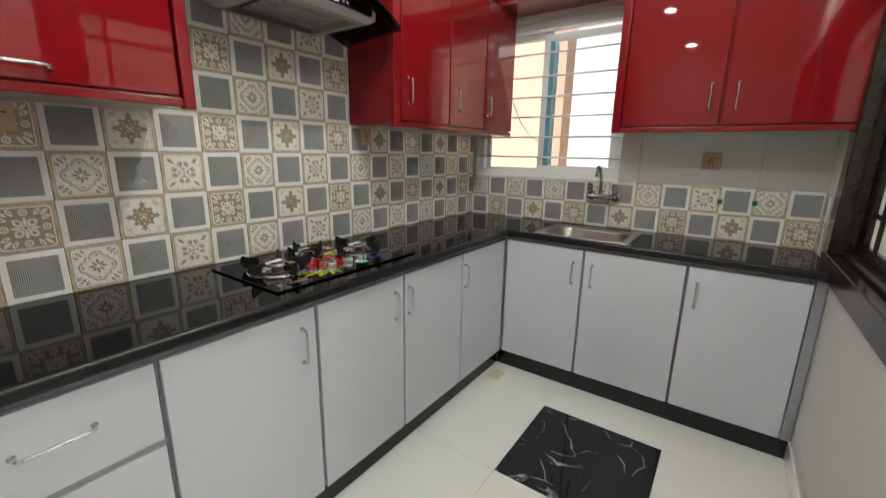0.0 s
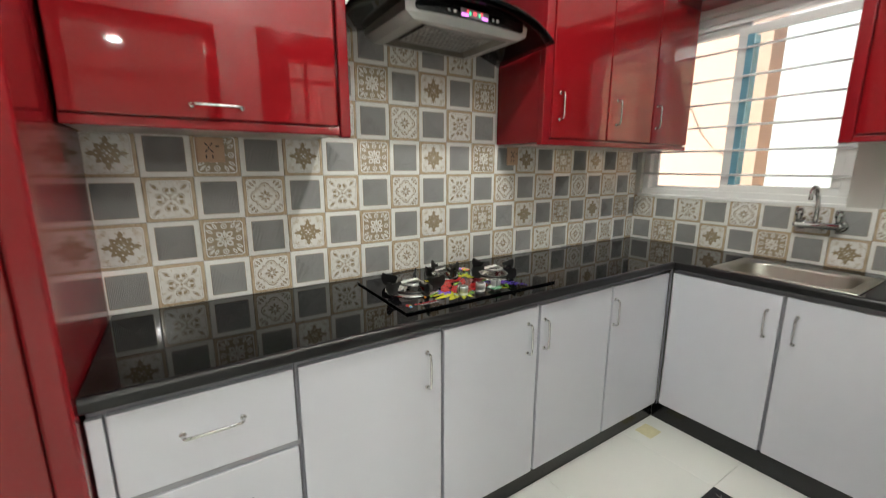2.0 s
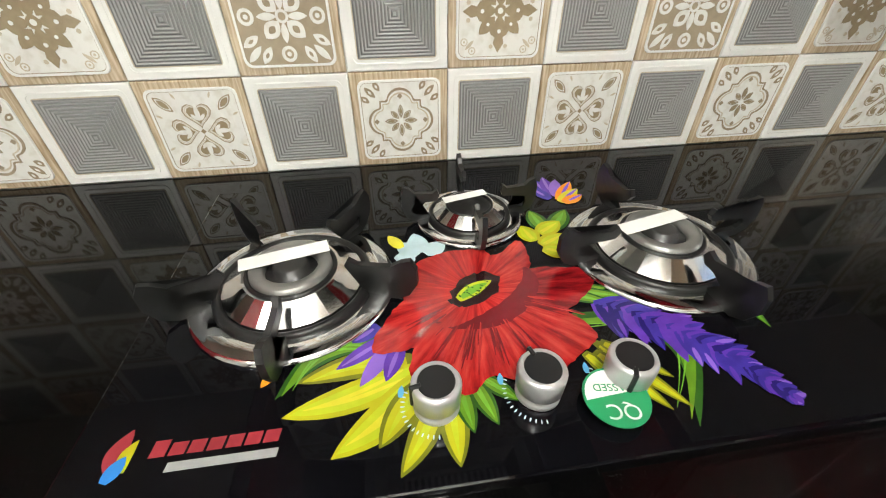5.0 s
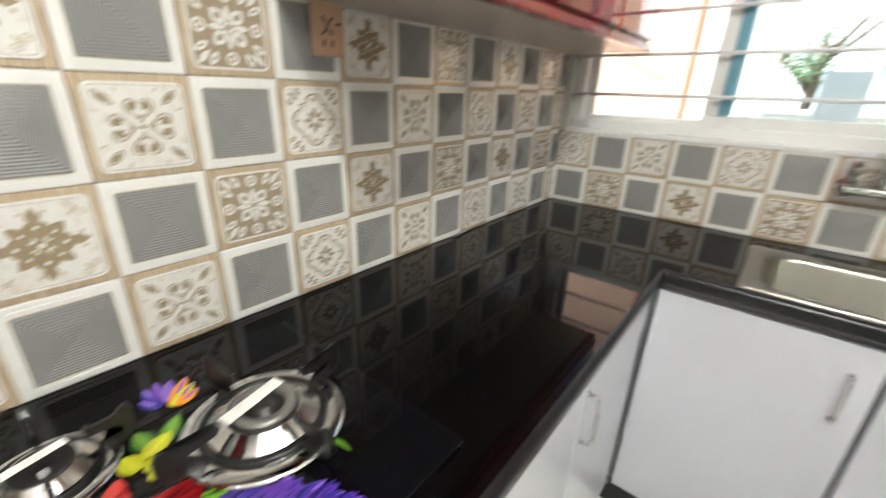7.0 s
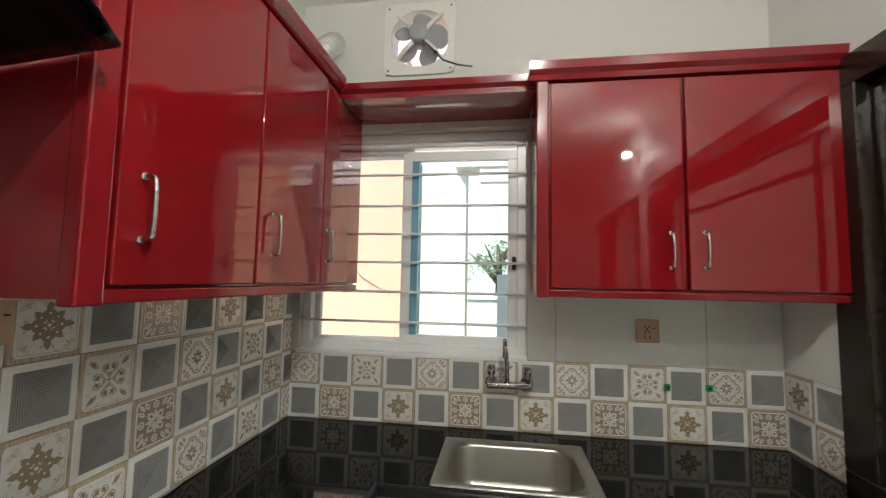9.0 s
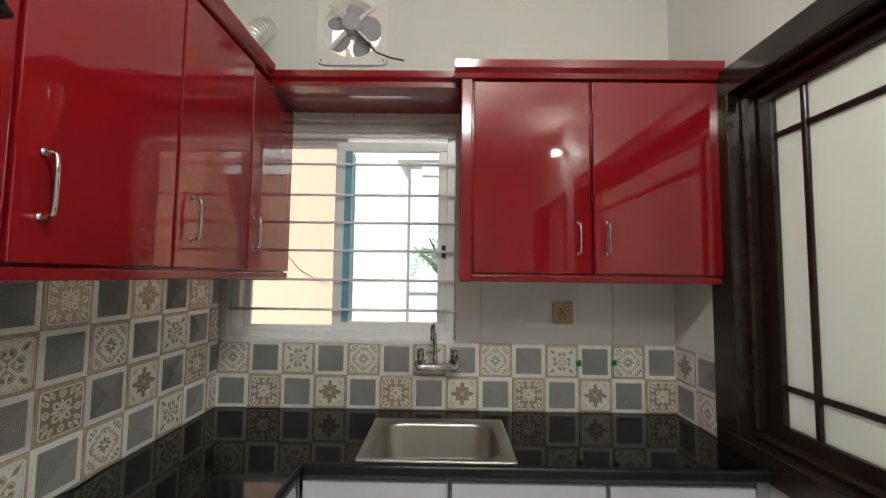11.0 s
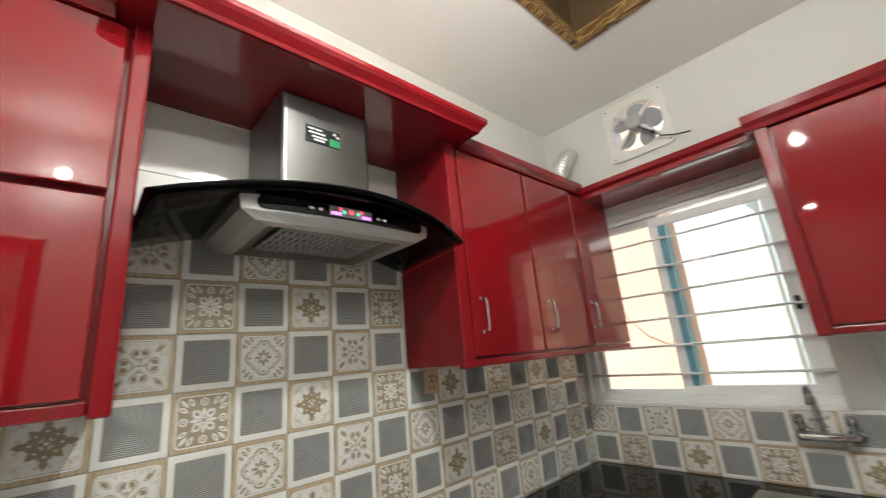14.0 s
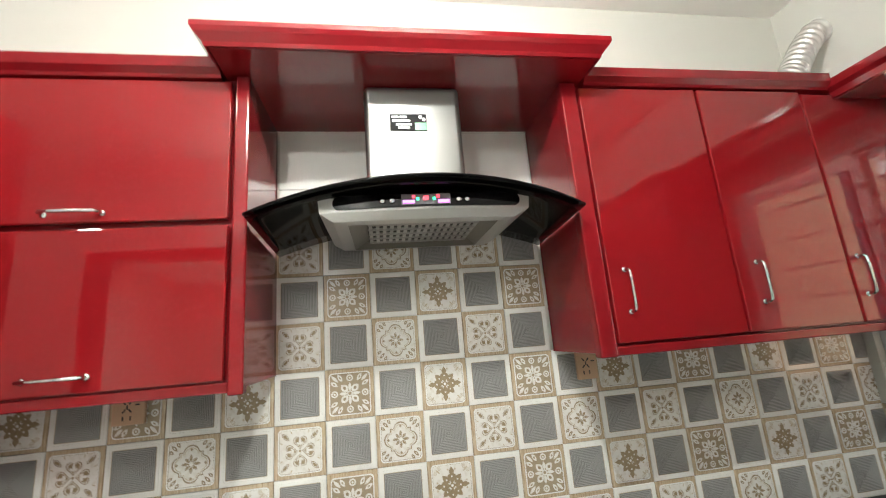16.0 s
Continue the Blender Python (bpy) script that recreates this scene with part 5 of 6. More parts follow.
part("cable_tie", tube([(FXW - 0.046, CY - 0.080, CZ - 0.090), (FXW - 0.046, CY - 0.088, CZ - 0.099)], 0.010, 8), BLACK, fan)

# ---------------------------------------------------------------- sockets, caps and small things


def socket(m, w, h):
    ob = tagged(part("wall_socket", rounded(-w / 2, w / 2, -h / 2, h / 2, 0.0, 0.012, 0.004, 2), SOCKET), "beige plastic wall socket plate with dark slots", "socket", "wall sockets")
    for x, z, a in ((-0.012, 0.018, 40), (0.004, 0.018, -40), (-0.012, -0.004, -40), (0.004, -0.004, 40), (-0.004, 0.006, 0), (-0.014, -0.024, 0), (0.006, -0.024, 0), (0.022, 0.012, 90)):
        bm = rounded(-0.002, 0.002, -0.006, 0.006, 0.0115, 0.0128, 0, 1)
        bmesh.ops.rotate(bm, cent=(0, 0, 0), matrix=Matrix.Rotation(radians(a), 3, "Z"), verts=bm.verts[:])
        bmesh.ops.translate(bm, vec=(x, z, 0), verts=bm.verts[:])
        part("slot", bm, BLACK, ob)
    ob.matrix_world = m
    return ob


socket(pose(EAST, -1.577, 1.374, 90, 0, -90), 0.092, 0.098)
socket(pose(1.765, -0.002, 1.472, 90, 0, 0), 0.074, 0.094)
socket(pose(0.358, -0.002, 1.472, 90, 0, 0), 0.088, 0.086)
for y, z in ((-1.647, 1.149), (-1.806, 1.153)):
    cap = tagged(part("pipe_cap", rounded(EAST - 0.012, EAST - 0.002, y - 0.013, y + 0.013, z - 0.014, z + 0.014, 0.004, 2), GREEN), "small green cap on a water outlet", "cap")
    part("cap_core", tube([(EAST - 0.011, y, z), (EAST - 0.014, y, z)], 0.006, 10), BLACK, cap)
tagged(part("floor_patch", rounded(2.215, 2.320, -0.665, -0.575, 0.0006, 0.0016, 0.0004, 1), YELLOWED), "yellowed paper patch stuck on the white floor", "paper patch")
tagged(part("sealant_bit", tube([(2.19, -0.010, TOP + 0.004), (2.22, -0.014, TOP + 0.007), (2.25, -0.010, TOP + 0.006), (2.28, -0.008, TOP + 0.004)], [0.002, 0.004, 0.004, 0.002], 6), EDGE_GREY), "loose grey sealant strip at the back of the worktop", "sealant")

# ---------------------------------------------------------------- lamps
bulb = thing("wall_lamp", 0.58, SOUTH, 2.63, "white wall-mounted lamp holder with round bulb", "lamp")
part("holder", tube([(0.58, SOUTH, 2.63), (0.58, SOUTH + 0.02, 2.63), (0.58, SOUTH + 0.06, 2.63)], [0.04, 0.035, 0.02], 16), FAN_WHITE, bulb, "", True)
bm = bmesh.new()
bmesh.ops.create_uvsphere(bm, u_segments=16, v_segments=10, radius=0.026)
bmesh.ops.translate(bm, vec=(0.58, SOUTH + 0.082, 2.63), verts=bm.verts[:])
part("bulb", bm, BULB, bulb, "", True)
lampb = thing("pendant_lamp", 1.19, -1.15, CEIL, "white pendant lamp holder with round bulb on the ceiling", "lamp")
part("holder", lathe([(0.045, CEIL - 0.0005), (0.043, CEIL - 0.018), (0.012, CEIL - 0.026), (0.006, CEIL - 0.030), (0.006, CEIL - 0.150), (0.020, CEIL - 0.156), (0.020, CEIL - 0.216), (0, CEIL - 0.218)], 1.19, -1.15, 20), FAN_WHITE, lampb, "", True)
bm = bmesh.new()
bmesh.ops.create_uvsphere(bm, u_segments=18, v_segments=12, radius=0.034)
bmesh.ops.translate(bm, vec=(1.19, -1.15, 2.68), verts=bm.verts[:])
bulb_ob = part("bulb", bm, BULB, lampb, "", True)
bulb_ob.visible_shadow = False
for lx, ly in ((-0.29, -0.87), (-2.0, -0.93), (-0.2, -5.5), (-0.76, -5.05), (0.9, -3.3), (2.2, -3.3), (2.6, -5.2)):
    dn = thing("ceiling_downlight", lx, ly, CEIL, "round white recessed ceiling downlight", "lamp", "ceiling downlights")
    part("ring", lathe([(0.055, CEIL - 0.0005), (0.055, CEIL - 0.008), (0.038, CEIL - 0.012), (0.036, CEIL - 0.004)], lx, ly, 24), FAN_WHITE, dn, "", True)
    part("lens", lathe([(0.036, CEIL - 0.004), (0, CEIL - 0.004)], lx, ly, 24), BULB, dn)

# ---------------------------------------------------------------- timber-lined shaft in the ceiling
shaft = tagged(new("ceiling_shaft"), kind="structure", label="grained timber lining of a ceiling opening", category="ceiling opening")
shaft.location = ((HX0 + HX1) / 2, (HY0 + HY1) / 2, CEIL)
bpy.context.view_layer.update()
LIP = 0.022
for x0, x1, y0, y1 in ((HX1 - LIP, HX1 + 0.012, HY0 - 0.012, HY1 + 0.012), (HX0 - 0.012, HX0 + LIP, HY0 - 0.012, HY1 + 0.012), (HX0 + LIP, HX1 - LIP, HY1 - LIP, HY1 + 0.012), (HX0 + LIP, HX1 - LIP, HY0 - 0.012, HY0 + LIP)):
    part("frame_board", rounded(x0, x1, y0, y1, CEIL - 0.006, CEIL + 0.060, 0.003, 1), PINE, shaft, "honey-coloured grained board")
WOOD_MID = material("brown_wood", (0.10, 0.062, 0.030), 0.45, vary=0.35, scale=14, bump=0.1)
for x0, x1, y0, y1 in ((HX1 - 0.008, HX1 + 0.02, HY0 - 0.03, HY1 + 0.03), (HX0 - 0.02, HX0 + 0.008, HY0 - 0.03, HY1 + 0.03), (HX0 + 0.008, HX1 - 0.008, HY1 - 0.008, HY1 + 0.03), (HX0 + 0.008, HX1 - 0.008, HY0 - 0.03, HY0 + 0.008)):
    part("lining_board", rounded(x0, x1, y0, y1, CEIL + 0.062, CEIL + 0.42, 0.002, 1), WOOD_MID, shaft, "brown-stained lining board")
part("lid", rounded(HX0 - 0.05, HX1 + 0.05, HY0 - 0.05, HY1 + 0.05, CEIL + 0.42, CEIL + 0.46, 0.002, 1), WOOD_MID, shaft)

# ---------------------------------------------------------------- outside the window
bm = bmesh.new()
for s in ((3.09, 400, -400, 400), (-400, 3.09, 0.17, 400), (-400, 3.09, -400, -7.76), (-400, -2.76, -7.76, 0.17)):
    cube(bm, s[0], s[1], s[2], s[3], -0.20, -0.13)
setting("ground", bm, CONCRETE)
house = thing("neighbour_house", 5.2, 2.3, -0.13, "peach-rendered neighbouring house wall", "house")
part("wall", wall_with_holes("x", 4.35, 4.6, -0.17, 5.0, -0.13, 3.5, [(1.3, 2.4, 1.0, 2.3)]), PEACH, house)
part("plinth", rounded(4.31, 4.35, -0.17, 5.0, -0.13, 0.35, 0.01, 1), CONCRETE, house)
w = part("window", frame_of(4.42, 4.50, 1.301, 2.399, 1.001, 2.299, 0.06), UPVC, house)
bm = bmesh.new()
cube(bm, 4.455, 4.462, 1.36, 2.34, 1.06, 2.24)
part("pane", bm, BLACK_GLASS, w)
part("cable", tube([(4.34, 0.42, 2.0), (4.34, 0.28, 1.72), (4.34, 0.16, 1.58), (4.34, 0.02, 1.50), (4.34, -0.07, 1.47)], 0.003, 6), BLACK, house, "thin dark cable")
villa = thing("white_house", 8.0, 0.8, -0.13, "white-painted house with porch roof and pillar", "house")
part("wall", wall_with_holes("x", 6.6, 6.85, -0.36, 5.0, -0.13, 5.5, []), OUT_WHITE, villa)
part("pillar", rounded(6.45, 6.75, -0.52, -0.37, -0.13, 3.05, 0.01, 1), OUT_WHITE, villa)
part("porch_roof", rounded(6.30, 6.75, -3.6, -0.37, 3.05, 3.2, 0.01, 1), OUT_WHITE, villa)
part("porch_beam", rounded(6.32, 6.42, -3.5, -0.70, 2.85, 3.05, 0.01, 1), OUT_WHITE, villa)
yard = thing("boundary_wall", 10.5, -1.5, -0.13, "low white boundary wall with coping", "wall")
part("wall", rounded(10.4, 10.6, -6.0, 3.0, -0.13, 1.15, 0.01, 1), OUT_WHITE, yard)
part("coping", rounded(10.36, 10.64, -6.0, 3.0, 1.15, 1.23, 0.01, 1), OUT_WHITE, yard)
PALE_BLUE = material("blue_paint_and_sky_reflection", (0.58, 0.68, 0.74), 0.5, vary=0.1, scale=6)
tagged(part("blue_panel", rounded(7.6, 7.68, -1.32, -0.92, -0.13, 1.68, 0.01, 1), PALE_BLUE), "pale blue metal panel standing in the yard", "panel")
side = thing("garden_wall", 6.0, -2.6, -0.13, "peach-rendered side wall of the yard", "wall")
part("wall", rounded(5.25, 10.3, -2.75, -2.55, -0.13, 3.6, 0.01, 1), PEACH_DIM, side)

far = thing("far_house", 18.0, 0, -0.13, "pale house front beyond the tree", "house")
part("wall", wall_with_holes("x", 17.0, 17.3, -9.0, 7.0, -0.13, 8.5, [(-3.4, -2.2, 1.0, 2.4), (1.2, 2.4, 1.0, 2.4), (-3.4, -2.2, 4.2, 5.6), (1.2, 2.4, 4.2, 5.6)]), OUT_WHITE, far)
part("roof", rounded(16.8, 20.0, -9.2, 7.2, 8.5, 8.7, 0.02, 1), OUT_WHITE, far)
# opaque panes; the sky's reflection is put in as flat pale blue
for y0, z0 in ((-3.4, 1.0), (1.2, 1.0), (-3.4, 4.2), (1.2, 4.2)):
    part("window", rounded(17.12, 17.18, y0 + 0.001, y0 + 1.199, z0 + 0.001, z0 + 1.399, 0.01, 1), PALE_BLUE, far)

# a garden tree beyond the boundary wall
tree = thing("tree", 13.0, -0.9, -0.13, "leafy green garden tree behind the boundary wall", "tree")
rt_ = random.Random(11)
part("trunk", tube([(13.0, -0.9, -0.13), (13.05, -0.88, 0.8), (12.98, -0.95, 1.7), (13.02, -0.9, 2.6)], [0.14, 0.11, 0.09, 0.05], 10), BARK, tree, "", True)
for k in range(7):
    a = k * 0.9
    part("limb", tube([(13.0, -0.92, 1.3 + 0.15 * k), (13.0 + 0.4 * math.cos(a), -0.92 + 0.4 * math.sin(a), 1.7 + 0.15 * k), (13.0 + 0.9 * math.cos(a), -0.92 + 0.9 * math.sin(a), 2.0 + 0.2 * k)], [0.05, 0.035, 0.015], 7), BARK, tree, "", True)
verts, faces = [], []
for k in range(30):
    c = Vector((13 + rt_.gauss(0, 0.55), -0.9 + rt_.gauss(0, 0.38), 2.15 + rt_.gauss(0, 0.33)))
    for q in range(45):
        p = c + Vector((rt_.gauss(0, 0.13), rt_.gauss(0, 0.13), rt_.gauss(0, 0.11)))
        u = Vector((rt_.uniform(-1, 1), rt_.uniform(-1, 1), rt_.uniform(-0.6, 0.6))).normalized()
        v = u.cross(Vector((rt_.uniform(-1, 1), rt_.uniform(-1, 1), 1))).normalized()
        s = rt_.uniform(0.03, 0.06)
        i0 = len(verts)
        verts += [p - u * s, p - v * s * 0.5, p + u * s, p + v * s * 0.5]
        faces.append((i0, i0 + 1, i0 + 2, i0 + 3))
me = bpy.data.meshes.new("crown")
me.from_pydata([v - Vector((13.0, -0.9, -0.13)) for v in verts], [], faces)
me.materials.append(LEAF)
crown_ob = new("crown", me)
crown_ob.parent = tree

# ---------------------------------------------------------------- decorated wall tiles


def band(bm, outer, inner, z0, z1, mi):
    n = len(outer)
    oh, ih = ([bm.verts.new((x, y, z1)) for x, y in q] for q in (outer, inner))
    ol, il = ([bm.verts.new((x, y, z0)) for x, y in q] for q in (outer, inner))
    for i in range(n):
        j = (i + 1) % n
        for q in ((oh[i], oh[j], ih[j], ih[i]), (ol[i], ol[j], oh[j], oh[i]), (ih[i], ih[j], il[j], il[i])):
            bm.faces.new(q).material_index = mi


def rsq(h, r, n=4):
    return [(x, y) for x, y, z in rrect(-h, h, -h, h, r, 0, n)]


def turn(pts, deg):
    c, s = math.cos(radians(deg)), math.sin(radians(deg))
    return [(x * c - y * s, x * s + y * c) for x, y in pts]


def leaf_shape(x, y0, y1, w):
    """A pointed leaf along +y."""
    n = 7
    left = [(x - w * math.sin(math.pi * i / n) ** 0.8, y0 + (y1 - y0) * i / n) for i in range(n + 1)]
    right = [(x + w * math.sin(math.pi * i / n) ** 0.8, y0 + (y1 - y0) * i / n) for i in range(n - 1, 0, -1)]
    return left + right


def heart(y0, s):
    """A heart whose point is at (0, y0) and whose lobes lie further out along +y."""
    pts = []
    for i in range(20):
        a = 2 * math.pi * i / 20
        pts.append((s * math.sin(a) ** 3, y0 + s * 1.06 + s * (13 * math.cos(a) - 5 * math.cos(2 * a) - 2 * math.cos(3 * a) - math.cos(4 * a)) / 16))
    return pts


def scaled(pts, k):
    cx, cy = sum(p[0] for p in pts) / len(pts), sum(p[1] for p in pts) / len(pts)
    return [(cx + (x - cx) * k, cy + (y - cy) * k) for x, y in pts]


HT = 0.0744   # half a tile, less the joint
T0, T1 = 0.0, 0.0008


def tile_body(edge_mat):
    bm = bmesh.new()
    o, t = HT, 0.010
    loops = [[(-o, -o, -t), (o, -o, -t), (o, o, -t), (-o, o, -t)], [(-o, -o, -0.0015), (o, -o, -0.0015), (o, o, -0.0015), (-o, o, -0.0015)],
             [(-o + 0.0015, -o + 0.0015, 0), (o - 0.0015, -o + 0.0015, 0), (o - 0.0015, o - 0.0015, 0), (-o + 0.0015, o - 0.0015, 0)]]
    rings = [[bm.verts.new(p) for p in l] for l in loops]
    for u, v in zip(rings, rings[1:]):
        for k in range(4):
            bm.faces.new((u[k], u[(k + 1) % 4], v[(k + 1) % 4], v[k]))
    bm.faces.new(rings[-1])
    for f in bm.faces:
        f.material_index = edge_mat
    return bm


TILE_MATS = [TILE_WHITE, TILE_TAN, TILE_MOTIF, TILE_OLIVE, TILE_MIST, TILE_GREY, TILE_CREAM, TILE_TAUPE]


def tile_grey():
    """A low pyramid of fine square steps inside a white rim."""
    bm = tile_body(0)
    h, n = 0.0564, 12
    band(bm, rsq(h + 0.0090, 0.010), rsq(h + 0.0066, 0.008), T0, 0.0011, 0)
    band(bm, rsq(h + 0.0016, 0.004), rsq(h, 0.001), T0, T1, 4)
    loops = []
    for k in range(n):
        z = 0.0005 + 0.0030 * k / n
        loops.append((h * (1 - k / n), z))
        loops.append((h * (1 - (k + 0.62) / n), z + 0.0011))
    rings = [[bm.verts.new((x * a, y * a, z)) for x, y in ((-1, -1), (1, -1), (1, 1), (-1, 1))] for a, z in loops]
    for u, v in zip(rings, rings[1:]):
        for q in range(4):
            bm.faces.new((u[q], u[(q + 1) % 4], v[(q + 1) % 4], v[q])).material_index = 5
    bm.faces.new(rings[-1]).material_index = 5
    return bm


def field(bm, ground=6):
    prism(bm, rsq(0.0635, 0.011), T0, 0.0006, 0)
    prism(bm, rsq(0.0600, 0.010), 0.0005, 0.0008, ground)
    band(bm, rsq(0.0630, 0.011), rsq(0.0600, 0.010), 0.0005, 0.0022, 0)
    band(bm, rsq(0.0600, 0.010), rsq(0.0591, 0.009), 0.0005, 0.0010, 2)


def outline(bm, pts, k, z, mi):
    """A thin drawn line round a shape; k: inner size over outer."""
    band(bm, pts, scaled(pts, k), 0.0007, z, mi)


def tile_clover():
    """Four hearts with a lily in each, and a leaf in every corner."""
    bm = tile_body(1)
    field(bm)
    for k in range(4):
        big = heart(0.0045, 0.0205)
        outline(bm, turn(big, 90 * k), 0.91, 0.0015, 2)
        outline(bm, turn(scaled(big, 0.86), 90 * k), 0.93, 0.0013, 4)
        prism(bm, turn(scaled(big, 0.72), 90 * k), 0.0007, 0.0012, 3)
        prism(bm, turn(leaf_shape(0, 0.0160, 0.0400, 0.0036), 90 * k), 0.0011, 0.0017, 6)
        for s in (-1, 1):
            p = [(x + s * 0.0010, y + 0.0170) for x, y in turn(leaf_shape(0, 0.0, 0.0130, 0.0026), -s * 42)]
            prism(bm, turn(p, 90 * k), 0.0011, 0.0017, 6)
        leaf = leaf_shape(0, 0.0440, 0.0750, 0.0062)
        outline(bm, turn(leaf, 45 + 90 * k), 0.80, 0.0015, 2)
        prism(bm, turn(scaled(leaf, 0.62), 45 + 90 * k), 0.0007, 0.0013, 3)
        for s in (-1, 1):
            prism(bm, turn(leaf_shape(0, 0.0540, 0.0640, 0.0016), 45 + 90 * k + s * 20), 0.0007, 0.0013, 4)
    prism(bm, turn(rsq(0.0028, 0.0004, 1), 45), 0.0007, 0.0016, 3)
    return bm


def tile_quatrefoil():
    """A barbed quatrefoil in double line round an eight-petalled flower."""
    bm = tile_body(1)
    field(bm)
    out = []
    for i in range(80):
        a = 2 * math.pi * i / 80
        phi = (a + math.pi / 4) % (math.pi / 2) - math.pi / 4
        c, r = 0.0300, 0.0215
        q = r * r - (c * math.sin(phi)) ** 2
        lobe = c * math.cos(phi) + math.sqrt(q) if q > 0 else 0.0
        lobe = max(lobe, 0.0325 / max(abs(math.cos(a)), abs(math.sin(a))))
        out.append((lobe * math.cos(a), lobe * math.sin(a)))
    outline(bm, out, 0.925, 0.0016, 2)
    outline(bm, scaled(out, 0.86), 0.94, 0.0013, 4)
    for k in range(8):
        p = leaf_shape(0, 0.0050, 0.0225 if k % 2 else 0.0260, 0.0042)
        outline(bm, turn(p, 45 * k), 0.70, 0.0015, 2)
        prism(bm, turn(scaled(p, 0.60), 45 * k), 0.0007, 0.0013, 3)
    for k in range(4):
        prism(bm, turn([(x, y + 0.0385) for x, y in turn(rsq(0.0030, 0.0004, 1), 45)], 90 * k), 0.0007, 0.0014, 2)
        for s in (-1, 0, 1):
            p = leaf_shape(0, 0.0560 if s else 0.0530, 0.0730 if s else 0.0755, 0.0044)
            prism(bm, turn(p, 45 + 90 * k + s * 12), 0.0007, 0.0015, 2)
            prism(bm, turn(scaled(p, 0.35), 45 + 90 * k + s * 12), 0.0014, 0.0018, 6)
    prism(bm, ring_pts(0, 0, 0.0032, 10), 0.0007, 0.0017, 0)
    return bm


def tile_star():
    bm = tile_body(1)
    field(bm)
    for k in range(4):
        prism(bm, turn([(0, 0.004), (0.010, 0.018), (0.0165, 0.020), (0.012, 0.030), (0.006, 0.034), (0.008, 0.042), (0, 0.0545), (-0.008, 0.042), (-0.006, 0.034), (-0.012, 0.030), (-0.0165, 0.020), (-0.010, 0.018)], 90 * k), 0.0007, 0.0015, 3)
        prism(bm, turn(leaf_shape(0, 0.010, 0.042, 0.0085), 45 + 90 * k), 0.0007, 0.0016, 3)
        prism(bm, turn(ring_pts(0, 0.026, 0.0028, 8), 90 * k), 0.0014, 0.0019, 0)
        prism(bm, turn(ring_pts(0, 0.024, 0.0024, 8), 45 + 90 * k), 0.0015, 0.0020, 0)
        for s in (-1, 1):
            prism(bm, turn(ring_pts(s * 0.011, 0.046, 0.0030, 8), 90 * k), 0.0007, 0.0013, 4)
        for s in (-1, 1):
            c = turn([(s * 0.0085, 0.0640)], 45 + 90 * k)[0]
            band(bm, ring_pts(c[0], c[1], 0.0055, 12), ring_pts(c[0], c[1], 0.0040, 12), 0.0007, 0.0014, 4)
            prism(bm, ring_pts(c[0], c[1], 0.0016, 7), 0.0007, 0.0014, 4)
        prism(bm, turn(leaf_shape(0, 0.052, 0.070, 0.0024), 45 + 90 * k), 0.0007, 0.0014, 4)
    prism(bm, ring_pts(0, 0, 0.0085, 12), 0.0015, 0.0020, 3)
    prism(bm, ring_pts(0, 0, 0.004, 10), 0.0018, 0.0023, 0)
    return bm


def tile_rosette():
    """Cream petals and scrolls standing proud of a taupe ground."""
    bm = tile_body(1)
    field(bm, 7)
    for k in range(8):
        p = leaf_shape(0, 0.008, 0.037, 0.0105) if k % 2 else leaf_shape(0, 0.007, 0.033, 0.0048)
        prism(bm, turn(p, 45 * k), 0.0007, 0.0018, 6)
        if k % 2:
            prism(bm, turn(scaled(p, 0.42), 45 * k), 0.0017, 0.0021, 2)
    for k in range(4):
        band(bm, turn(ring_pts(0, 0.0465, 0.0105, 16), 90 * k), turn(ring_pts(0, 0.0465, 0.0062, 16), 90 * k), 0.0007, 0.0018, 6)
        prism(bm, turn(ring_pts(0, 0.0465, 0.0032, 8), 90 * k), 0.0007, 0.0017, 6)
        for s in (-1, 1):
            p = leaf_shape(0, 0.043, 0.069, 0.0060)
            prism(bm, turn(p, 45 + 90 * k + s * 13), 0.0007, 0.0018, 6)
            prism(bm, turn(scaled(p, 0.35), 45 + 90 * k + s * 13), 0.0017, 0.0021, 2)
        prism(bm, turn(leaf_shape(0, 0.050, 0.079, 0.0048), 45 + 90 * k), 0.0007, 0.0019, 6)
    band(bm, ring_pts(0, 0, 0.0085, 14), ring_pts(0, 0, 0.0050, 14), 0.0007, 0.0018, 6)
    return bm


def tile_mesh(name, bm, cut=None):
    if cut is not None:
        bmesh.ops.bisect_plane(bm, geom=bm.verts[:] + bm.edges[:] + bm.faces[:], plane_co=(cut, 0, 0), plane_no=(1, 0, 0), clear_outer=True)
    bmesh.ops.recalc_face_normals(bm, faces=bm.faces[:])
    me = bpy.data.meshes.new(name)
    bm.to_mesh(me)
    bm.free()
    for m in TILE_MATS:
        me.materials.append(m)
    return me


KINDS = dict(grey=tile_grey, clover=tile_clover, quatrefoil=tile_quatrefoil, star=tile_star, rosette=tile_rosette)
MESH = {k: tile_mesh("tile_" + k, f()) for k, f in KINDS.items()}
HALF = {k: tile_mesh("tile_half_" + k, f(), cut=0.0) for k, f in KINDS.items()}


def lay(mesh, m, parent):
    ob = new("tile", mesh)
    ob.parent = parent
    ob.matrix_world = m
    return ob


def north_kind(row, col):
    if row % 2:
        return "grey" if col % 2 == 0 else ("clover" if col % 4 == 1 else "quatrefoil")
    return "grey" if col % 2 else ("star" if col % 4 == 0 else "rosette")


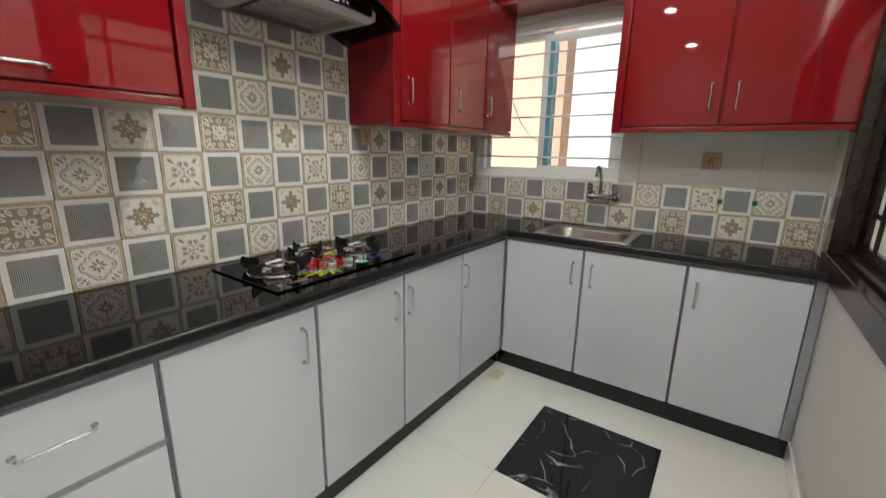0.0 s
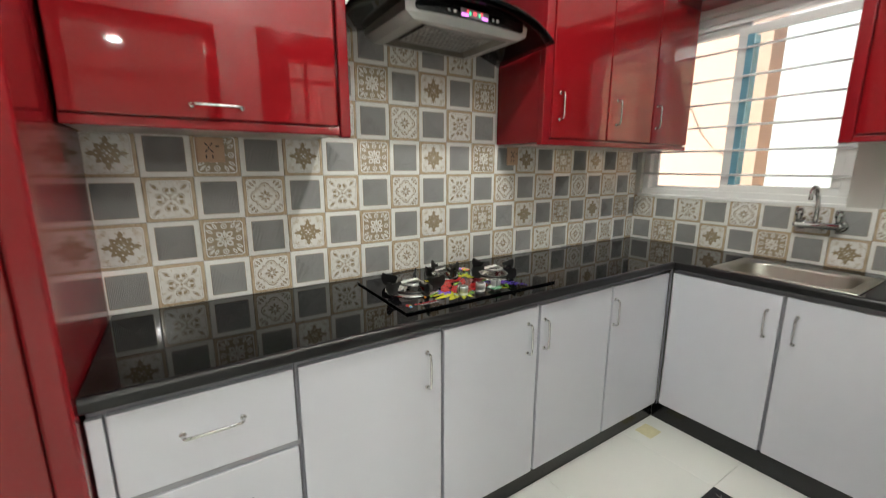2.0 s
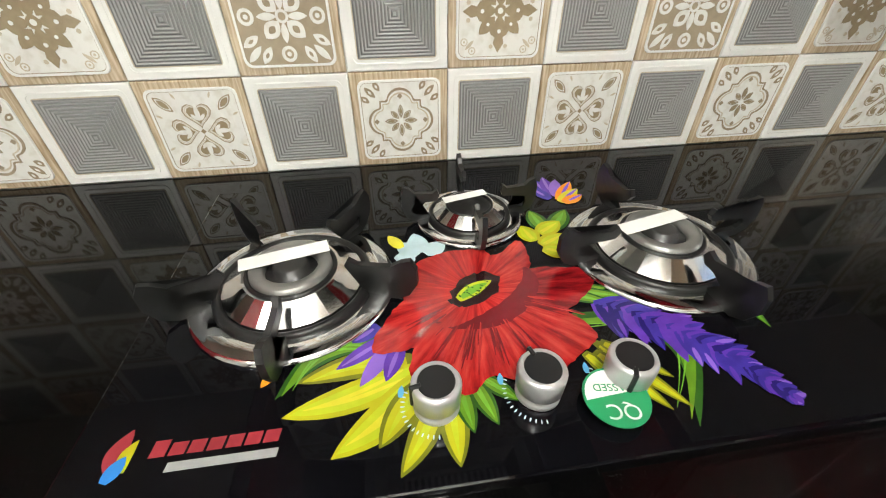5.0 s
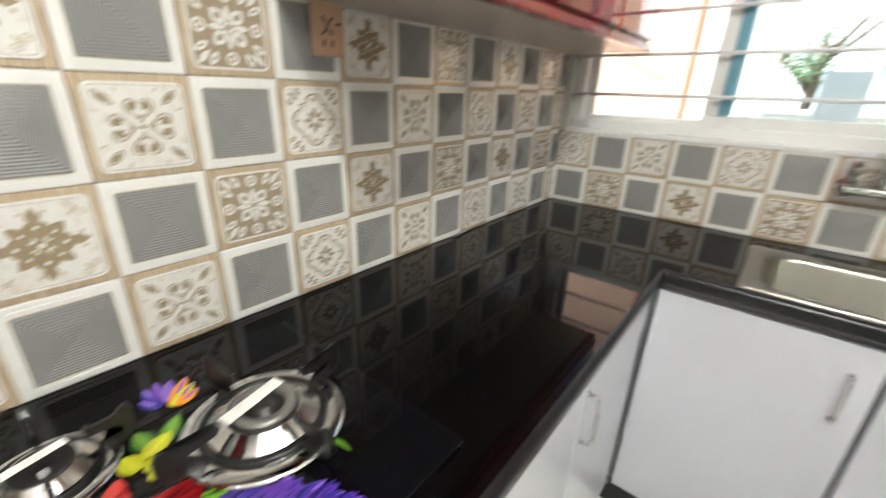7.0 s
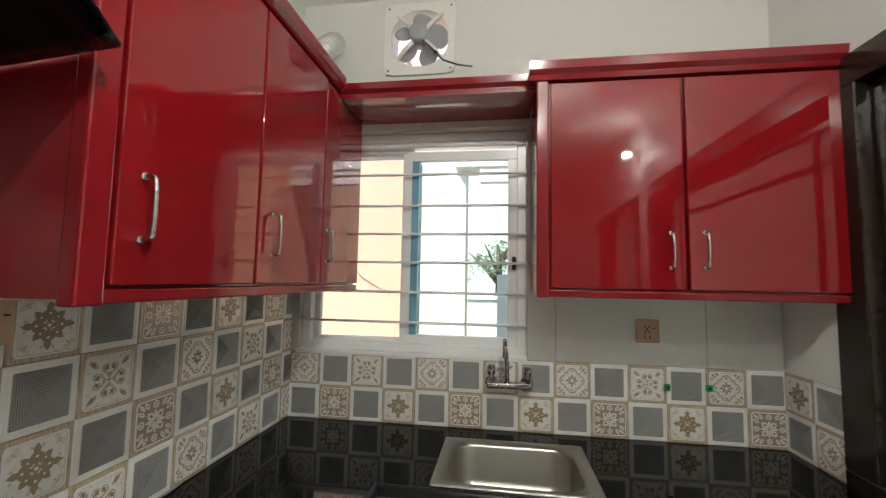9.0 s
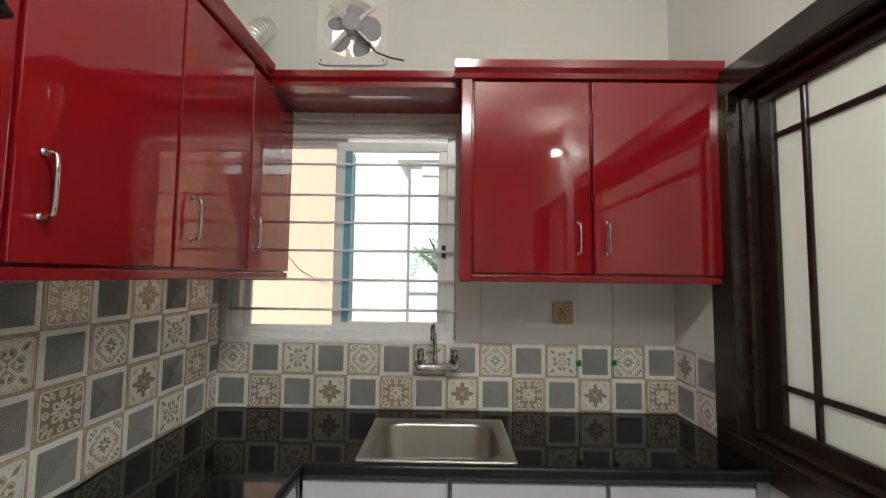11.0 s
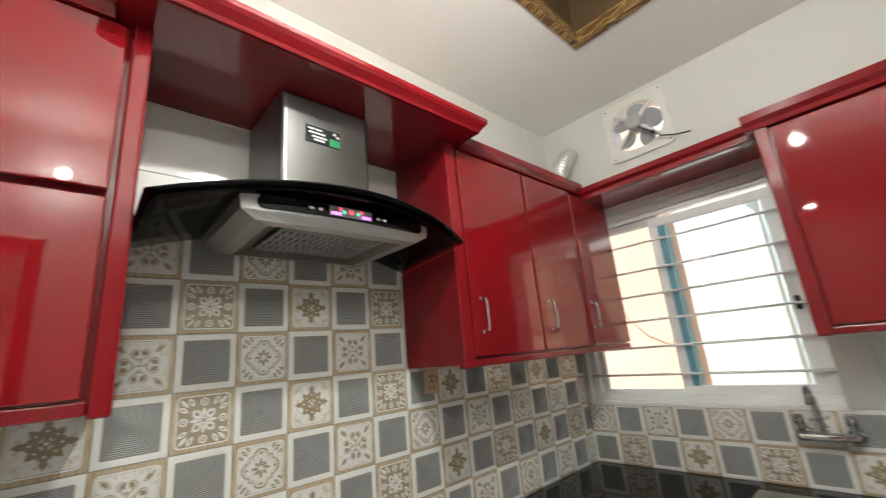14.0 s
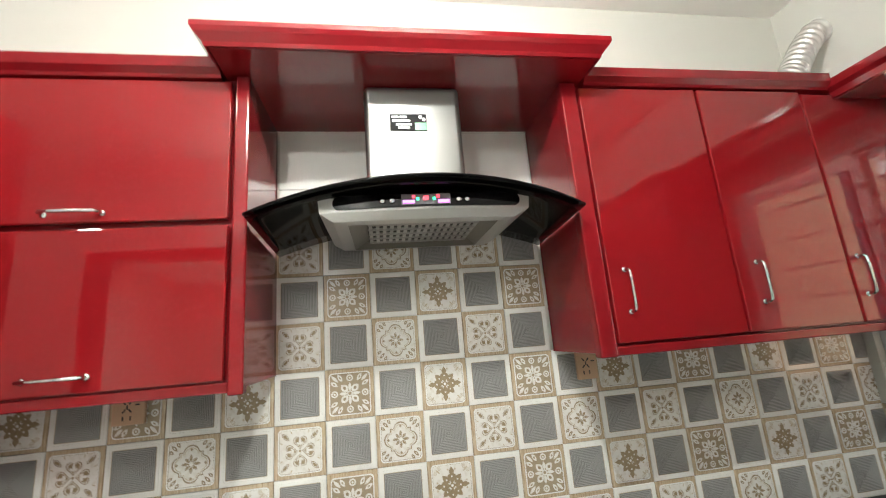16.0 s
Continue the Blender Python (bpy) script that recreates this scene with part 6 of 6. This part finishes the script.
for row in range(1, 8):
    for col in range(0, 20):
        if row > 4 and not 5 <= col <= 10:
            continue
        table = HALF if col == 19 else MESH
        lay(table[north_kind(row, col)], pose(P * col + P / 2, 0, TOP + P * (row - 0.5), 90, 0, 0), WALL_N)
for row in (1, 2):
    for b in range(14):
        if row == 1:
            k = "grey" if b % 2 == 0 else ("rosette" if b % 4 == 1 else "star")
        else:
            k = "grey" if b % 2 else ("quatrefoil" if b % 4 == 0 else "clover")
        lay(MESH[k], pose(EAST, -P * b - P / 2 + 0.002, TOP + P * (row - 0.5), 90, 0, -90), WALL_E)
for row, b, k in ((1, 0, "grey"), (1, 1, "quatrefoil"), (2, 0, "star"), (2, 1, "grey")):
    lay(MESH[k], pose(EAST - P * b - P / 2, SOUTH + 0.010, TOP + P * (row - 0.5), 90, 0, 180), WALL_S)


def plain_tile(x0, x1, y0, y1, z0, z1, parent):
    ob = part("wall_tile", rounded(x0, x1, y0, y1, z0, z1, 0.0015, 1), GLAZE, parent)
    return ob


# plain white glazed tiles over the decorated bands
ZB = TOP + 2 * P
for y0, y1, z0, z1 in ((-1.205, -1.090, ZB + 0.001, 1.53), (-1.805, -1.207, ZB + 0.001, 1.53), (-2.094, -1.807, ZB + 0.001, 1.53), (-0.60, -0.002, 2.268, 2.42), (-1.095, -0.602, 2.268, 2.42)):
    plain_tile(EAST, EAST + 0.0095, y0, y1, z0, z1, WALL_E)
for x0, x1 in ((0.76, 1.195), (1.197, 1.655)):
    plain_tile(x0, x1, 0.0005, 0.0095, TOP + 7 * P + 0.001, 2.13, WALL_N)
    plain_tile(x0, x1, 0.0005, 0.0095, 2.132, 2.34, WALL_N)
plain_tile(2.63, EAST - 0.001, SOUTH + 0.0005, SOUTH + 0.0095, ZB + 0.001, 1.53, WALL_S)

# floor tiles: one black marble square among white ones
for i in range(-8, 6):
    for j in range(-12, 4):
        x1, y1 = 2.14 + 0.6 * i, -1.005 + 0.6 * j
        x0, y0 = x1 - 0.5985, y1 - 0.5985
        if x0 > 2.44 or y0 > -0.53 or x1 < -2.6 or y1 < -7.6:
            continue
        black = i == 0 and j == 0
        bm = rounded(x0, min(x1, 2.445) if y1 > SOUTH else x1, y0, min(y1, -0.525), -0.010, 0.0, 0.0008, 1)
        part("floor_tile", bm, MARBLE if black else FLOOR_WHITE, FLOOR, "polished black marble tile with white veins" if black else "")
